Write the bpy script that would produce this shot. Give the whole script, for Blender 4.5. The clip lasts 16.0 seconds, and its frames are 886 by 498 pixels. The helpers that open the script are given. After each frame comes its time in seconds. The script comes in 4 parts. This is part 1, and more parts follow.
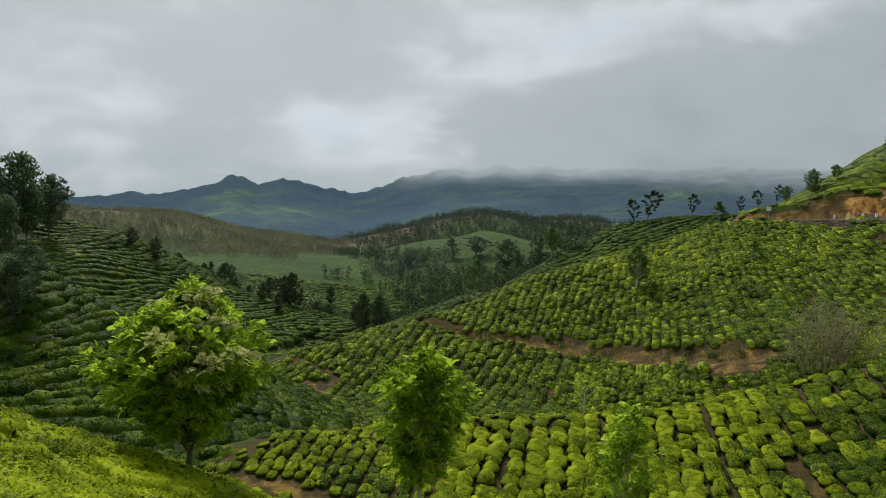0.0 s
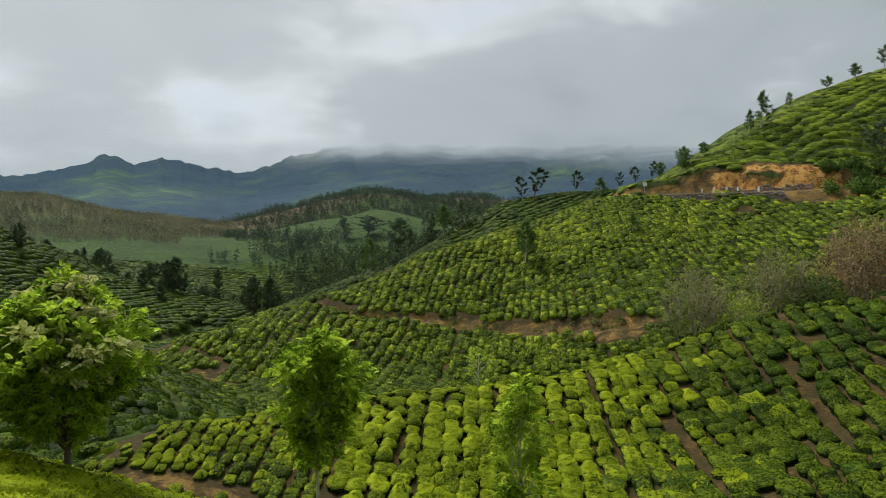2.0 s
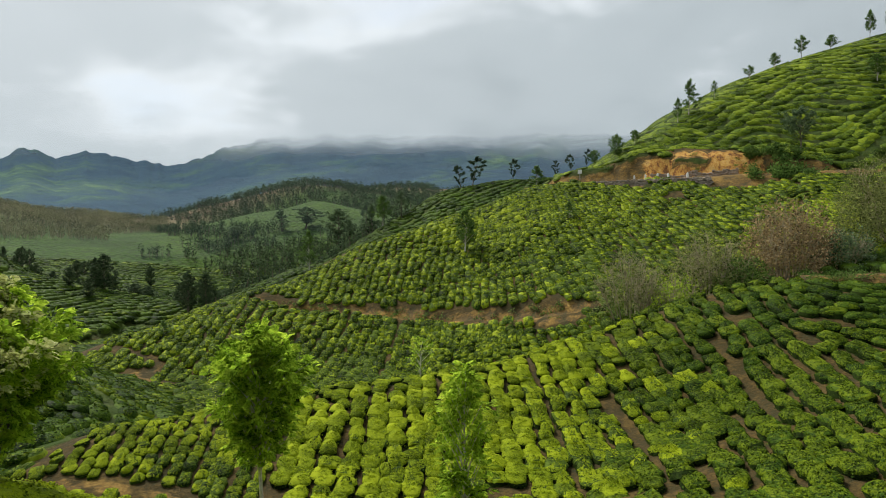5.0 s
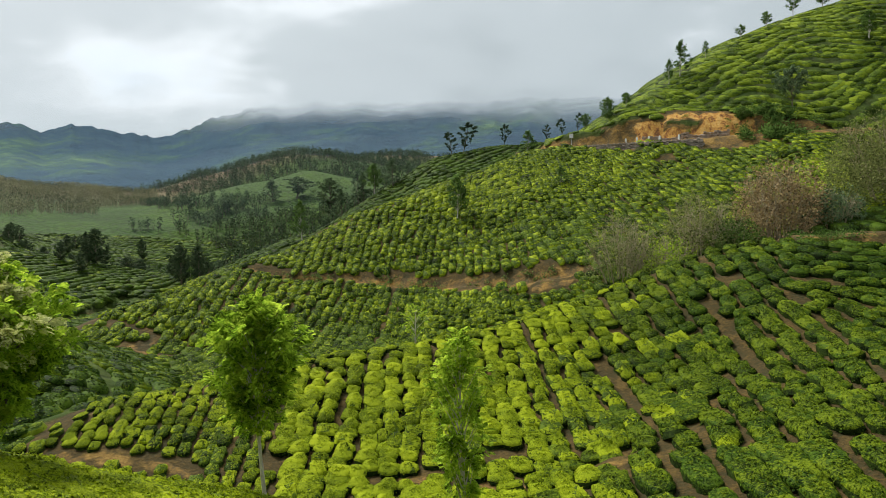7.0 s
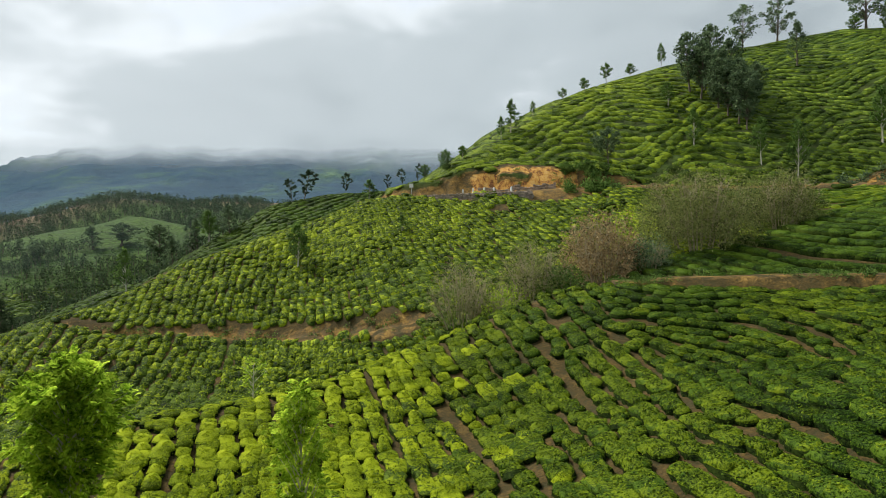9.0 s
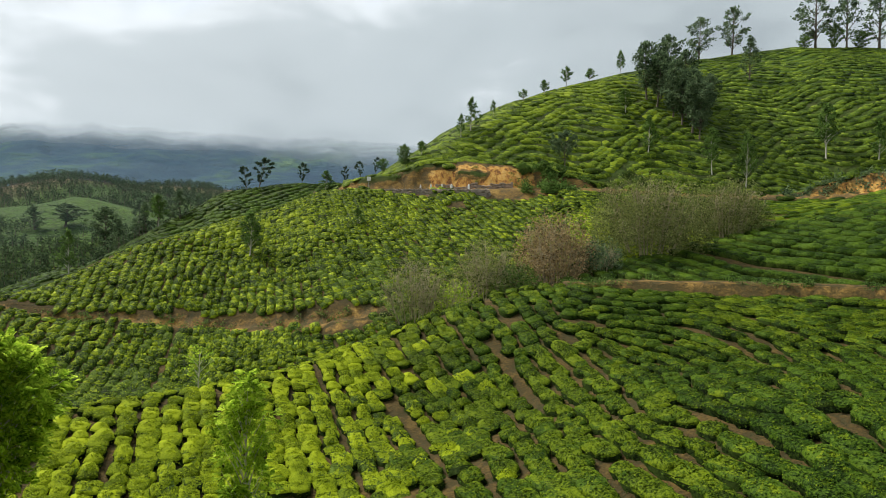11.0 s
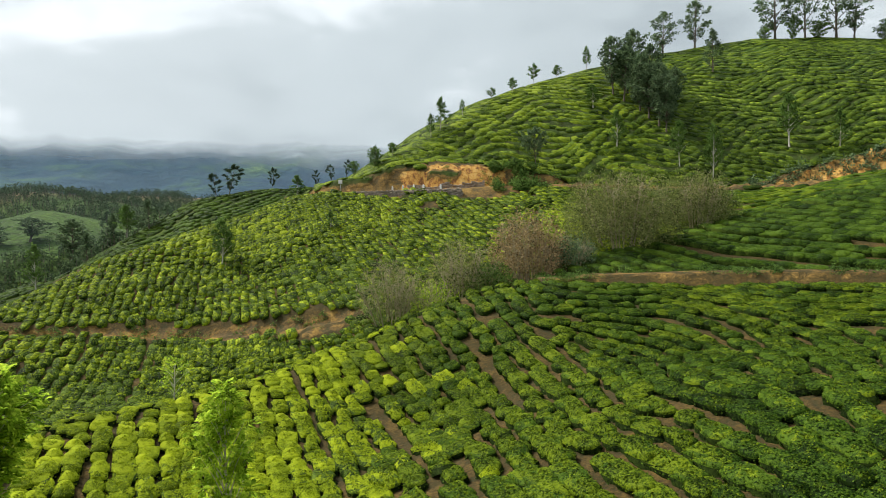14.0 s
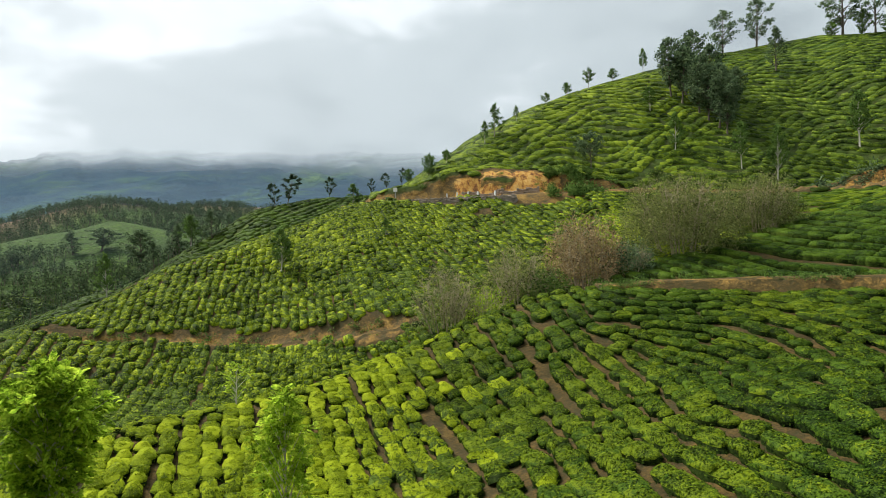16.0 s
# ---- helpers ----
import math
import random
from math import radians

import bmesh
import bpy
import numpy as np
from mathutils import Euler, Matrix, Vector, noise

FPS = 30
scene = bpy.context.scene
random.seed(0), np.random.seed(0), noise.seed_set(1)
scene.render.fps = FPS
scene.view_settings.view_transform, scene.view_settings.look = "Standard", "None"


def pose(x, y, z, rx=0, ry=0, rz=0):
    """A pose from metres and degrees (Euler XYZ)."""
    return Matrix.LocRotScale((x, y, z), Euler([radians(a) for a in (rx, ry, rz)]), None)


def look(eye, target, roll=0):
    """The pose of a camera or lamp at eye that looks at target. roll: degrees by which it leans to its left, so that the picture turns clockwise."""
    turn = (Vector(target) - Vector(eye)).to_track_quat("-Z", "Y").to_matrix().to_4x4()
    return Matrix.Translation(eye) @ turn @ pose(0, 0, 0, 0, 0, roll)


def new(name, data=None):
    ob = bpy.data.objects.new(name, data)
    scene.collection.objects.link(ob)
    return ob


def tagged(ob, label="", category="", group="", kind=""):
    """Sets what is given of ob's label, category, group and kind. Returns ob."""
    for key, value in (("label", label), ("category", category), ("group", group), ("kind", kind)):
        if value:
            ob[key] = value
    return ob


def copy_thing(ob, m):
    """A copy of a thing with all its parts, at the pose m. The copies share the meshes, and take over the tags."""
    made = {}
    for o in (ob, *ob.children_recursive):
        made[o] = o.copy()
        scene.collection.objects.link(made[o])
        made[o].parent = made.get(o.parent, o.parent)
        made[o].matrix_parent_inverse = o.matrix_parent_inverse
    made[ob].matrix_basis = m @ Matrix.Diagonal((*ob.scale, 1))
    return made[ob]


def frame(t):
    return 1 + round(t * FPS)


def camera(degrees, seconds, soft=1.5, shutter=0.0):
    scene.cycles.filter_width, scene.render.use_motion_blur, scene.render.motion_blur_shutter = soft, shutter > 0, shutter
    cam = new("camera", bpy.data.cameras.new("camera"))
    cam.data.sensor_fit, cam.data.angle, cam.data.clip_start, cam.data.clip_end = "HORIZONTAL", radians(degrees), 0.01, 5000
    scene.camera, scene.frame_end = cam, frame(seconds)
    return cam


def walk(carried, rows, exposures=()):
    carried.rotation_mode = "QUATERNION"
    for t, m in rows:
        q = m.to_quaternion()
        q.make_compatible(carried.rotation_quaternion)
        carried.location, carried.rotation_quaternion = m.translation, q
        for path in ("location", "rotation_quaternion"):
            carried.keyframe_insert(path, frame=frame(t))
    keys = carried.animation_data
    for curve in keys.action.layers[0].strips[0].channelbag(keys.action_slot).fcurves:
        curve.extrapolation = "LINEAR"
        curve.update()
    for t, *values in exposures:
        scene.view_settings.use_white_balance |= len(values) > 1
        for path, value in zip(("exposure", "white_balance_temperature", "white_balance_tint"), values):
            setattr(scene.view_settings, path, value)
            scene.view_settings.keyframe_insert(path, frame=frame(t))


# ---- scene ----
cam = camera(66.2, 16.0, soft=0.6)


def aim(bearing, pitch, roll):
    b, p = radians(bearing), radians(pitch)
    return look((0, 0, 0), (100 * math.sin(b) * math.cos(p), 100 * math.cos(b) * math.cos(p), 100 * math.sin(p)), roll)


TURNS = [
    (0.0, -36.19, 1.38, 2.52),
    (0.5, -33.49, 0.84, 1.66),
    (1.0, -30.42, 1.17, 1.12),
    (1.5, -28.30, 0.44, 0.49),
    (2.0, -27.11, -0.14, 1.01),
    (2.5, -26.29, -0.05, 1.13),
    (3.0, -23.75, -0.19, 0.88),
    (3.5, -21.95, 0.43, 0.99),
    (3.7, -21.54, 0.55, 1.42),
    (5.8, -22.62, -1.86, -1.37),
    (6.0, -22.96, -2.02, -1.21),
    (6.5, -21.99, -3.27, -1.37),
    (7.0, -21.47, -3.72, -1.39),
    (7.5, -20.90, -1.19, 0.49),
    (8.0, -12.99, -1.23, -1.15),
    (8.5, -9.27, -0.29, -1.29),
    (8.7, -8.73, 0.00, -1.28),
    (10.8, -4.95, -0.37, 0.20),
    (11.0, -4.35, -0.40, 0.92),
    (11.5, -2.32, -0.44, 0.09),
    (12.0, -0.00, -0.90, 0.24),
    (12.5, 0.03, -0.25, 0.60),
    (13.0, -0.60, -0.25, -0.17),
    (13.5, -0.86, -0.15, -0.53),
    (14.0, -2.19, -0.39, -1.21),
    (14.5, -3.04, -0.42, -1.03),
    (15.0, -4.32, -0.04, -1.11),
    (15.5, -6.34, 0.13, -0.87),
    (16.0, -6.78, 0.30, -1.62)
]
walk(cam, [(t, aim(b, p, r)) for t, b, p, r in TURNS],
     exposures=[(0, -0.03), (1.5, 0.0), (2.5, 0.14), (3.5, 0.16), (6, 0.44), (8.5, 0.48), (11, 0.5), (12, 0.66), (16, 0.66)])

# ---- world and light: low broken cloud, a soft sun behind it ----
SUN_BEARING, SUN_HEIGHT = -66.0, 52.0
sb, sh = radians(SUN_BEARING), radians(SUN_HEIGHT)
SUN_WAY = (math.sin(sb) * math.cos(sh), math.cos(sb) * math.cos(sh), math.sin(sh))

world = bpy.data.worlds.new("cloudy_sky")
scene.world = world
world.use_nodes = True
nt = world.node_tree
nt.nodes.clear()


def add(tree, kind, **values):
    node = tree.nodes.new(kind)
    for key, value in values.items():
        if key in node.inputs:
            node.inputs[key].default_value = value
    return node


def ramp(tree, source, stops, smooth=False):
    node = tree.nodes.new("ShaderNodeValToRGB")
    node.color_ramp.interpolation = "EASE" if smooth else "LINEAR"
    el = node.color_ramp.elements
    while len(el) < len(stops):
        el.new(0.5)
    for e, (at, col) in zip(el, stops):
        e.position, e.color = at, (*col, 1) if len(col) == 3 else (col[0],) * 3 + (1,)
    tree.links.new(source, node.inputs[0])
    return node.outputs[0]


def mixed(tree, factor, a, b, blend="MIX"):
    node = tree.nodes.new("ShaderNodeMix")
    node.data_type, node.blend_type = "RGBA", blend
    for value, index in ((factor, 0), (a, 6), (b, 7)):
        if isinstance(value, bpy.types.NodeSocket):
            tree.links.new(value, node.inputs[index])
        elif index == 0:
            node.inputs[0].default_value = value
        else:
            node.inputs[index].default_value = (*value, 1)
    return node.outputs[2]


def maths(tree, op, a, b=0.0, clamp=False):
    node = tree.nodes.new("ShaderNodeMath")
    node.operation, node.use_clamp = op, clamp
    for value, index in ((a, 0), (b, 1)):
        if isinstance(value, bpy.types.NodeSocket):
            tree.links.new(value, node.inputs[index])
        else:
            node.inputs[index].default_value = value
    return node.outputs[0]


def noised(tree, scale, detail=4.0, rough=0.55, vector=None, distort=0.0):
    node = tree.nodes.new("ShaderNodeTexNoise")
    node.inputs["Scale"].default_value, node.inputs["Detail"].default_value = scale, detail
    node.inputs["Roughness"].default_value, node.inputs["Distortion"].default_value = rough, distort
    if vector is not None:
        tree.links.new(vector, node.inputs["Vector"])
    return node.outputs[0]


sky = nt.nodes.new("ShaderNodeTexSky")
sky.sky_type, sky.sun_disc = "NISHITA", False
sky.sun_elevation, sky.sun_rotation = sh, sb
coords = nt.nodes.new("ShaderNodeTexCoord")
flatten = nt.nodes.new("ShaderNodeMapping")
flatten.inputs["Scale"].default_value = (1.0, 1.0, 2.4)
flatten.inputs["Location"].default_value = (0.35, 0.2, 0.0)
nt.links.new(coords.outputs["Generated"], flatten.inputs[0])
billow = noised(nt, 2.1, 7.0, 0.52, flatten.outputs[0], 0.25)
wisps = noised(nt, 6.5, 6.0, 0.6, flatten.outputs[0], 0.4)
toward = nt.nodes.new("ShaderNodeVectorMath")
toward.operation = "DOT_PRODUCT"
toward.inputs[1].default_value = SUN_WAY
nt.links.new(coords.outputs["Generated"], toward.inputs[0])
glow = maths(nt, "MULTIPLY", maths(nt, "POWER", maths(nt, "MAXIMUM", toward.outputs["Value"], 0.0), 3.2), .68)
shade = maths(nt, "ADD", maths(nt, "MULTIPLY", billow, 0.75), maths(nt, "MULTIPLY", wisps, 0.25))
deck = ramp(nt, shade, [(0.32, (.36, .415, .445)), (0.5, (.478, .54, .572)), (0.66, (.86, .92, .96))], True)
lift = mixed(nt, glow, deck, (.98, 1.03, 1.06))
back_clear = add(nt, "ShaderNodeBackground", Strength=0.1)
back_cloud = add(nt, "ShaderNodeBackground", Strength=.79)
nt.links.new(sky.outputs[0], back_clear.inputs[0])
nt.links.new(lift, back_cloud.inputs[0])
cover = nt.nodes.new("ShaderNodeMixShader")
nt.links.new(maths(nt, "SUBTRACT", 1.0, maths(nt, "MULTIPLY", ramp(nt, billow, [(.62, (0,)), (.74, (1,))]), .4)), cover.inputs[0])
nt.links.new(back_clear.outputs[0], cover.inputs[1])
nt.links.new(back_cloud.outputs[0], cover.inputs[2])
world_out = nt.nodes.new("ShaderNodeOutputWorld")
nt.links.new(cover.outputs[0], world_out.inputs[0])

sun = new("sun", bpy.data.lights.new("sun", "SUN"))
sun.data.energy, sun.data.angle, sun.data.color = 4.4, radians(22), (1.0, 0.95, 0.87)
sun.matrix_world = look(tuple(100 * c for c in SUN_WAY), (0, 0, 0))


# ---- materials ----
def material(name):
    m = bpy.data.materials.new(name)
    m.use_nodes = True
    t = m.node_tree
    return m, t, t.nodes["Principled BSDF"], t.nodes["Material Output"]


def position(tree):
    return tree.nodes.new("ShaderNodeNewGeometry").outputs["Position"]


def relief_bump(tree, shader, height, strength, distance):
    node = tree.nodes.new("ShaderNodeBump")
    node.inputs["Strength"].default_value, node.inputs["Distance"].default_value = strength, distance
    tree.links.new(height, node.inputs["Height"])
    tree.links.new(node.outputs[0], shader.inputs["Normal"])


def leaf_material(name, dark, light, patch=0.25, glow=0.25, rough=0.55, fine=14.0, coarse=.35):
    """Foliage: colour varied leaf by leaf and in drifts, shade between leaves painted dark, with some light passing
    through.
    """
    m, t, p, out = material(name)
    geo = t.nodes.new("ShaderNodeNewGeometry")
    drift = noised(t, patch, 3.0, 0.6, geo.outputs["Position"])
    grain = noised(t, fine, 3.0, 0.65, geo.outputs["Position"])
    speck = noised(t, fine * 2.4, 2.0, 0.6, geo.outputs["Position"])
    pick = maths(t, "ADD", maths(t, "MULTIPLY", geo.outputs["Random Per Island"], .25), maths(t, "MULTIPLY", drift, .6))
    pick = maths(t, "ADD", pick, maths(t, "ADD", maths(t, "MULTIPLY", grain, coarse), maths(t, "MULTIPLY", speck, coarse * .6)))
    pick = maths(t, "MULTIPLY_ADD", maths(t, "SUBTRACT", pick, .425 + coarse * .8), 2.1)
    pick.node.inputs[2].default_value = .5
    # darkest stop, painted shade in the gaps between leaves
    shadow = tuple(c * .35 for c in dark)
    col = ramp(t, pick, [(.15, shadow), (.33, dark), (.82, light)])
    t.links.new(col, p.inputs["Base Color"])
    p.inputs["Roughness"].default_value = rough
    p.inputs["Specular IOR Level"].default_value = 0.03
    relief_bump(t, p, grain, .7, .06)
    through_leaf = t.nodes.new("ShaderNodeBsdfTranslucent")
    t.links.new(col, through_leaf.inputs[0])
    mix = t.nodes.new("ShaderNodeMixShader")
    mix.inputs[0].default_value = glow
    t.links.new(p.outputs[0], mix.inputs[1]), t.links.new(through_leaf.outputs[0], mix.inputs[2])
    t.links.new(mix.outputs[0], out.inputs[0])
    return m


# inner foliage coloured dark to paint the shade inside and between bushes
TEA_INNER_SHADE = leaf_material("tea_inner_foliage_shade", (.024, .042, .008), (.066, .10, .014), .9, .05, .7, 9.0, .9)
TEA_DEEP_SHADE = leaf_material("tea_deep_foliage_shade", (.008, .016, .003), (.026, .044, .007), .9, .05, .7, 9.0, .9)
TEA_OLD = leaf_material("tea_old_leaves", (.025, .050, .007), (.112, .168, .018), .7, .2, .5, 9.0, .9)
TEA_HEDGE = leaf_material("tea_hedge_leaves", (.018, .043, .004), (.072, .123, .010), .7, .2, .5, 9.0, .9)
# yellow young leaves, made brighter to stand in for the sun patch
TEA_SPRING_LIT = leaf_material("tea_spring_leaves_lit", (.13, .195, .006), (.40, .48, .018), .5, .35, .5, 24.0, .9)
# darker copy of the leaves for the unlit flank and shaded slopes
TEA_MATURE_DIM = leaf_material("tea_mature_leaves_dim", (.036, .066, .004), (.150, .205, .010), .7, .25, .5, 9.0, .9)
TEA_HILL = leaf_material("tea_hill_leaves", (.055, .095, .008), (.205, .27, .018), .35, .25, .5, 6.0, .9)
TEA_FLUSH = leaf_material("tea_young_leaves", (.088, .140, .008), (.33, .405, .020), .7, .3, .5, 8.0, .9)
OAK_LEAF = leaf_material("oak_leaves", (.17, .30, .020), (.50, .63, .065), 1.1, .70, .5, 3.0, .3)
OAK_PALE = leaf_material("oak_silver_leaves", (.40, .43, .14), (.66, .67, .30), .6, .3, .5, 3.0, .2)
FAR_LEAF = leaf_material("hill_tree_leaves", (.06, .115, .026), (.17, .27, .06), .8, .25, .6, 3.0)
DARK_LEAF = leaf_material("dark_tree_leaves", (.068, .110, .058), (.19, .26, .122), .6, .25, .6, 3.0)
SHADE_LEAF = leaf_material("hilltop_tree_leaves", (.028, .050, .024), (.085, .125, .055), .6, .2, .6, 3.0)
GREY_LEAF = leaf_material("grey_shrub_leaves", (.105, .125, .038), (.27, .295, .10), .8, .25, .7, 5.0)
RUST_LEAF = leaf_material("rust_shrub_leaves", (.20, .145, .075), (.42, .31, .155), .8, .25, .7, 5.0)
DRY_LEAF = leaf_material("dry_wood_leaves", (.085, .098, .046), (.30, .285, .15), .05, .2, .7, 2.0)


def plain_material(name, a, b, scale, rough=.85, bump=.5, depth=.03, metal=0.0):
    m, t, p, out = material(name)
    pos = position(t)
    grain = noised(t, scale, 6.0, .65, pos)
    broad = noised(t, scale * .12, 3.0, .6, pos)
    col = ramp(t, maths(t, "ADD", maths(t, "MULTIPLY", grain, .6), maths(t, "MULTIPLY", broad, .4)), [(.3, a), (.7, b)])
    t.links.new(col, p.inputs["Base Color"])
    p.inputs["Roughness"].default_value, p.inputs["Metallic"].default_value = rough, metal
    relief_bump(t, p, grain, bump, depth)
    return m


BARK = plain_material("pale_bark", (.26, .23, .19), (.58, .54, .47), 6.0)
DARK_BARK = plain_material("dark_bark", (.06, .048, .035), (.16, .125, .09), 5.0)
TWIG = plain_material("grey_twigs", (.20, .165, .10), (.40, .34, .215), 4.0)
STONE = plain_material("rubble_stone", (.11, .088, .068), (.34, .275, .21), 3.0, .9, .9, .08)
WHITE_PAINT = plain_material("weathered_white_paint", (.62, .61, .58), (.82, .82, .80), 7.0, .7, .3, .01)
METAL = plain_material("galvanised_metal", (.35, .36, .37), (.55, .56, .57), 8.0, .45, .2, .005, 1.0)


def ground_material():
    """Soil with weeds, orange cut earth, far pasture and dry woodland, told apart by what covers each place."""
    m, t, p, out = material("hill_ground")
    pos = position(t)
    att = t.nodes.new("ShaderNodeAttribute")
    att.attribute_name = "cover"
    parts = t.nodes.new("ShaderNodeSeparateColor")
    t.links.new(att.outputs["Color"], parts.inputs[0])
    streak = t.nodes.new("ShaderNodeMapping")
    streak.inputs["Scale"].default_value = (1.6, 1.6, .45)
    t.links.new(pos, streak.inputs[0])
    runs = noised(t, .8, 6, .7, streak.outputs[0], .15)
    fine, mid, wide = noised(t, 5.0, 6, .65, pos), noised(t, .7, 5, .6, pos), noised(t, .03, 5, .6, pos)
    soil = ramp(t, maths(t, "ADD", maths(t, "MULTIPLY", fine, .5), maths(t, "MULTIPLY", mid, .5)),
                [(.32, (.018, .026, .009)), (.50, (.052, .037, .012)), (.68, (.135, .088, .022))])
    cut = ramp(t, maths(t, "ADD", maths(t, "MULTIPLY", fine, .25), maths(t, "MULTIPLY", runs, .75)),
               [(.34, (.05, .034, .018)), (.43, (.20, .085, .03)), (.50, (.42, .22, .05)), (.58, (.52, .33, .10)), (.66, (.24, .13, .05)), (.74, (.07, .07, .025))])
    track_earth = ramp(t, maths(t, "ADD", maths(t, "MULTIPLY", fine, .5), maths(t, "MULTIPLY", mid, .5)),
                       [(.34, (.035, .05, .014)), (.44, (.08, .056, .026)), (.55, (.175, .108, .028)), (.70, (.34, .22, .065))])
    green = ramp(t, maths(t, "ADD", maths(t, "MULTIPLY", mid, .4), maths(t, "MULTIPLY", wide, .7)),
                 [(.35, (.014, .036, .003)), (.55, (.030, .068, .005)), (.75, (.062, .112, .010))])
    # far tea crowns as cells, coloured darker towards their edges
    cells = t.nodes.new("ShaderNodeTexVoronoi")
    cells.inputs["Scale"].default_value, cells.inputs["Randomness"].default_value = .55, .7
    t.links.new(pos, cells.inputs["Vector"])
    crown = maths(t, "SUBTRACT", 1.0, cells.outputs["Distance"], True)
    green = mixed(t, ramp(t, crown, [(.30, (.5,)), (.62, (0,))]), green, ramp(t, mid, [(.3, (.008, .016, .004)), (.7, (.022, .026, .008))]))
    dry = ramp(t, maths(t, "ADD", maths(t, "MULTIPLY", mid, .5), maths(t, "MULTIPLY", wide, .5)),
               [(.35, (.07, .05, .028)), (.6, (.17, .115, .065)), (.75, (.21, .17, .08))])
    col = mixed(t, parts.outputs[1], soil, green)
    col = mixed(t, parts.outputs[2], col, dry)
    soft = maths(t, "ADD", parts.outputs[0], maths(t, "MULTIPLY", maths(t, "SUBTRACT", maths(t, "ADD", maths(t, "MULTIPLY", mid, .6), maths(t, "MULTIPLY", runs, .4)), .5), 1.3))
    bare = ramp(t, soft, [(.28, (0,)), (.42, (1,))])
    deep = ramp(t, soft, [(.72, (0,)), (.86, (1,))])
    col = mixed(t, bare, col, track_earth)
    col = mixed(t, deep, col, cut)
    t.links.new(col, p.inputs["Base Color"])
    p.inputs["Roughness"].default_value = .95
    p.inputs["Specular IOR Level"].default_value = .15
    relief_bump(t, p, maths(t, "ADD", maths(t, "ADD", fine, maths(t, "MULTIPLY", mid, 2.0)), maths(t, "MULTIPLY", maths(t, "MULTIPLY", crown, parts.outputs[1]), 4.0)), .9, .18)
    return m


GROUND = ground_material()


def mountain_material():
    """Forested slopes with pale clearings, distance haze painted as blue tint and transparency, thinning into cloud on
    the tops.
    """
    m, t, p, out = material("haze_tinted_mountain")
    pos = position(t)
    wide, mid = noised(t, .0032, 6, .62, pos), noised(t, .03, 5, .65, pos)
    # blue in the base colour stands in for distance haze
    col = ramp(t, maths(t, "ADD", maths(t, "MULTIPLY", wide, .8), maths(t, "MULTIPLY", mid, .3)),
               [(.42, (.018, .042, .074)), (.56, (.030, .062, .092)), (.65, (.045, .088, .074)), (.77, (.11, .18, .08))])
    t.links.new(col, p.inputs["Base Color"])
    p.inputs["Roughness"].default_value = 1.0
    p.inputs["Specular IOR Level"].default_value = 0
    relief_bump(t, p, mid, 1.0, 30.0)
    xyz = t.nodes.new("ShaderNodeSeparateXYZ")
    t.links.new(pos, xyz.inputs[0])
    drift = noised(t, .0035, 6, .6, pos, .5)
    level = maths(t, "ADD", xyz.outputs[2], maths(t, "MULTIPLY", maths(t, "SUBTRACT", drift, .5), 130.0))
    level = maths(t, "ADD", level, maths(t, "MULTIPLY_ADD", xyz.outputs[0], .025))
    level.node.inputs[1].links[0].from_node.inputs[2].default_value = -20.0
    # see-through share imitates haze below and cloud on the tops
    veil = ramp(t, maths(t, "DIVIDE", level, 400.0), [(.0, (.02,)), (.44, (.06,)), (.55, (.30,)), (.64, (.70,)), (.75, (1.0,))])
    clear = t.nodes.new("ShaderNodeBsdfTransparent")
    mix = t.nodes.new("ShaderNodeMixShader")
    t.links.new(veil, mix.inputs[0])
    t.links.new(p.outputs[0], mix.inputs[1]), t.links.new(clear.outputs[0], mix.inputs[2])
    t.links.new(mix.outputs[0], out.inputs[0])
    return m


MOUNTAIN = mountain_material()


# ---- terrain: hills as crest lines with falling sides, roads cut in as benches ----
TEA = 0.75


def crest(bearing, rise, far, drop=0.0, slope=None):
    """A crest point from its bearing and rise in degrees and its distance in metres, seen from the lookout."""
    a = math.radians(bearing)
    return far * math.sin(a), far * math.cos(a), far * math.tan(math.radians(rise)) - drop, slope


HILLS = {}
TRACKS = {}


def hill(name, points, near, back, rounding, ends):
    HILLS[name] = (points, near, back, rounding, ends)


def track(name, points, half, cut, fill):
    TRACKS[name] = (points, half, cut, fill)


hill("spur", [crest(-47, -13.4, 41, TEA), crest(-42, -12.9, 43, TEA), crest(-33.4, -12.3, 44, TEA), crest(-25.5, -11.4, 46, TEA),
              crest(-16.7, -10.1, 49, TEA), crest(-8.7, -7.2, 54, TEA), crest(-4, -5.2, 56, TEA), crest(.8, -3.6, 58, TEA),
              crest(4.6, -2.9, 58.5, TEA), crest(19, -3.3, 60, TEA), crest(36, -2.9, 62, TEA)], .26, .55, 2, .3)
hill("apron", [crest(14, -9.6, 41, TEA), crest(22, -8.7, 37, TEA), crest(32, -8.1, 34, TEA), crest(45, -7.8, 32, TEA)], .30, .03, 4, .4)
hill("lookout", [(-50, 0, .4, None), (-16, -2, -1.5, None), (0, -2, -1.7, None), (10, -3, -2.6, None), (40, -6, -4, None)], .42, .44, 2, .3)
hill("mid", [crest(-46, -6.8, 77, TEA), crest(-35, -3.4, 87, TEA), crest(-27.8, 0, 94, TEA), crest(-20.6, 2.2, 99, TEA),
             crest(-14.5, 4.2, 101, TEA), crest(-11, 4.3, 101, 1.0), crest(-6.8, 4.5, 100, 1.5), crest(.8, 4.6, 100, 1.5), crest(9, 4.5, 101, 1.2)], .385, .4, 4, .5)
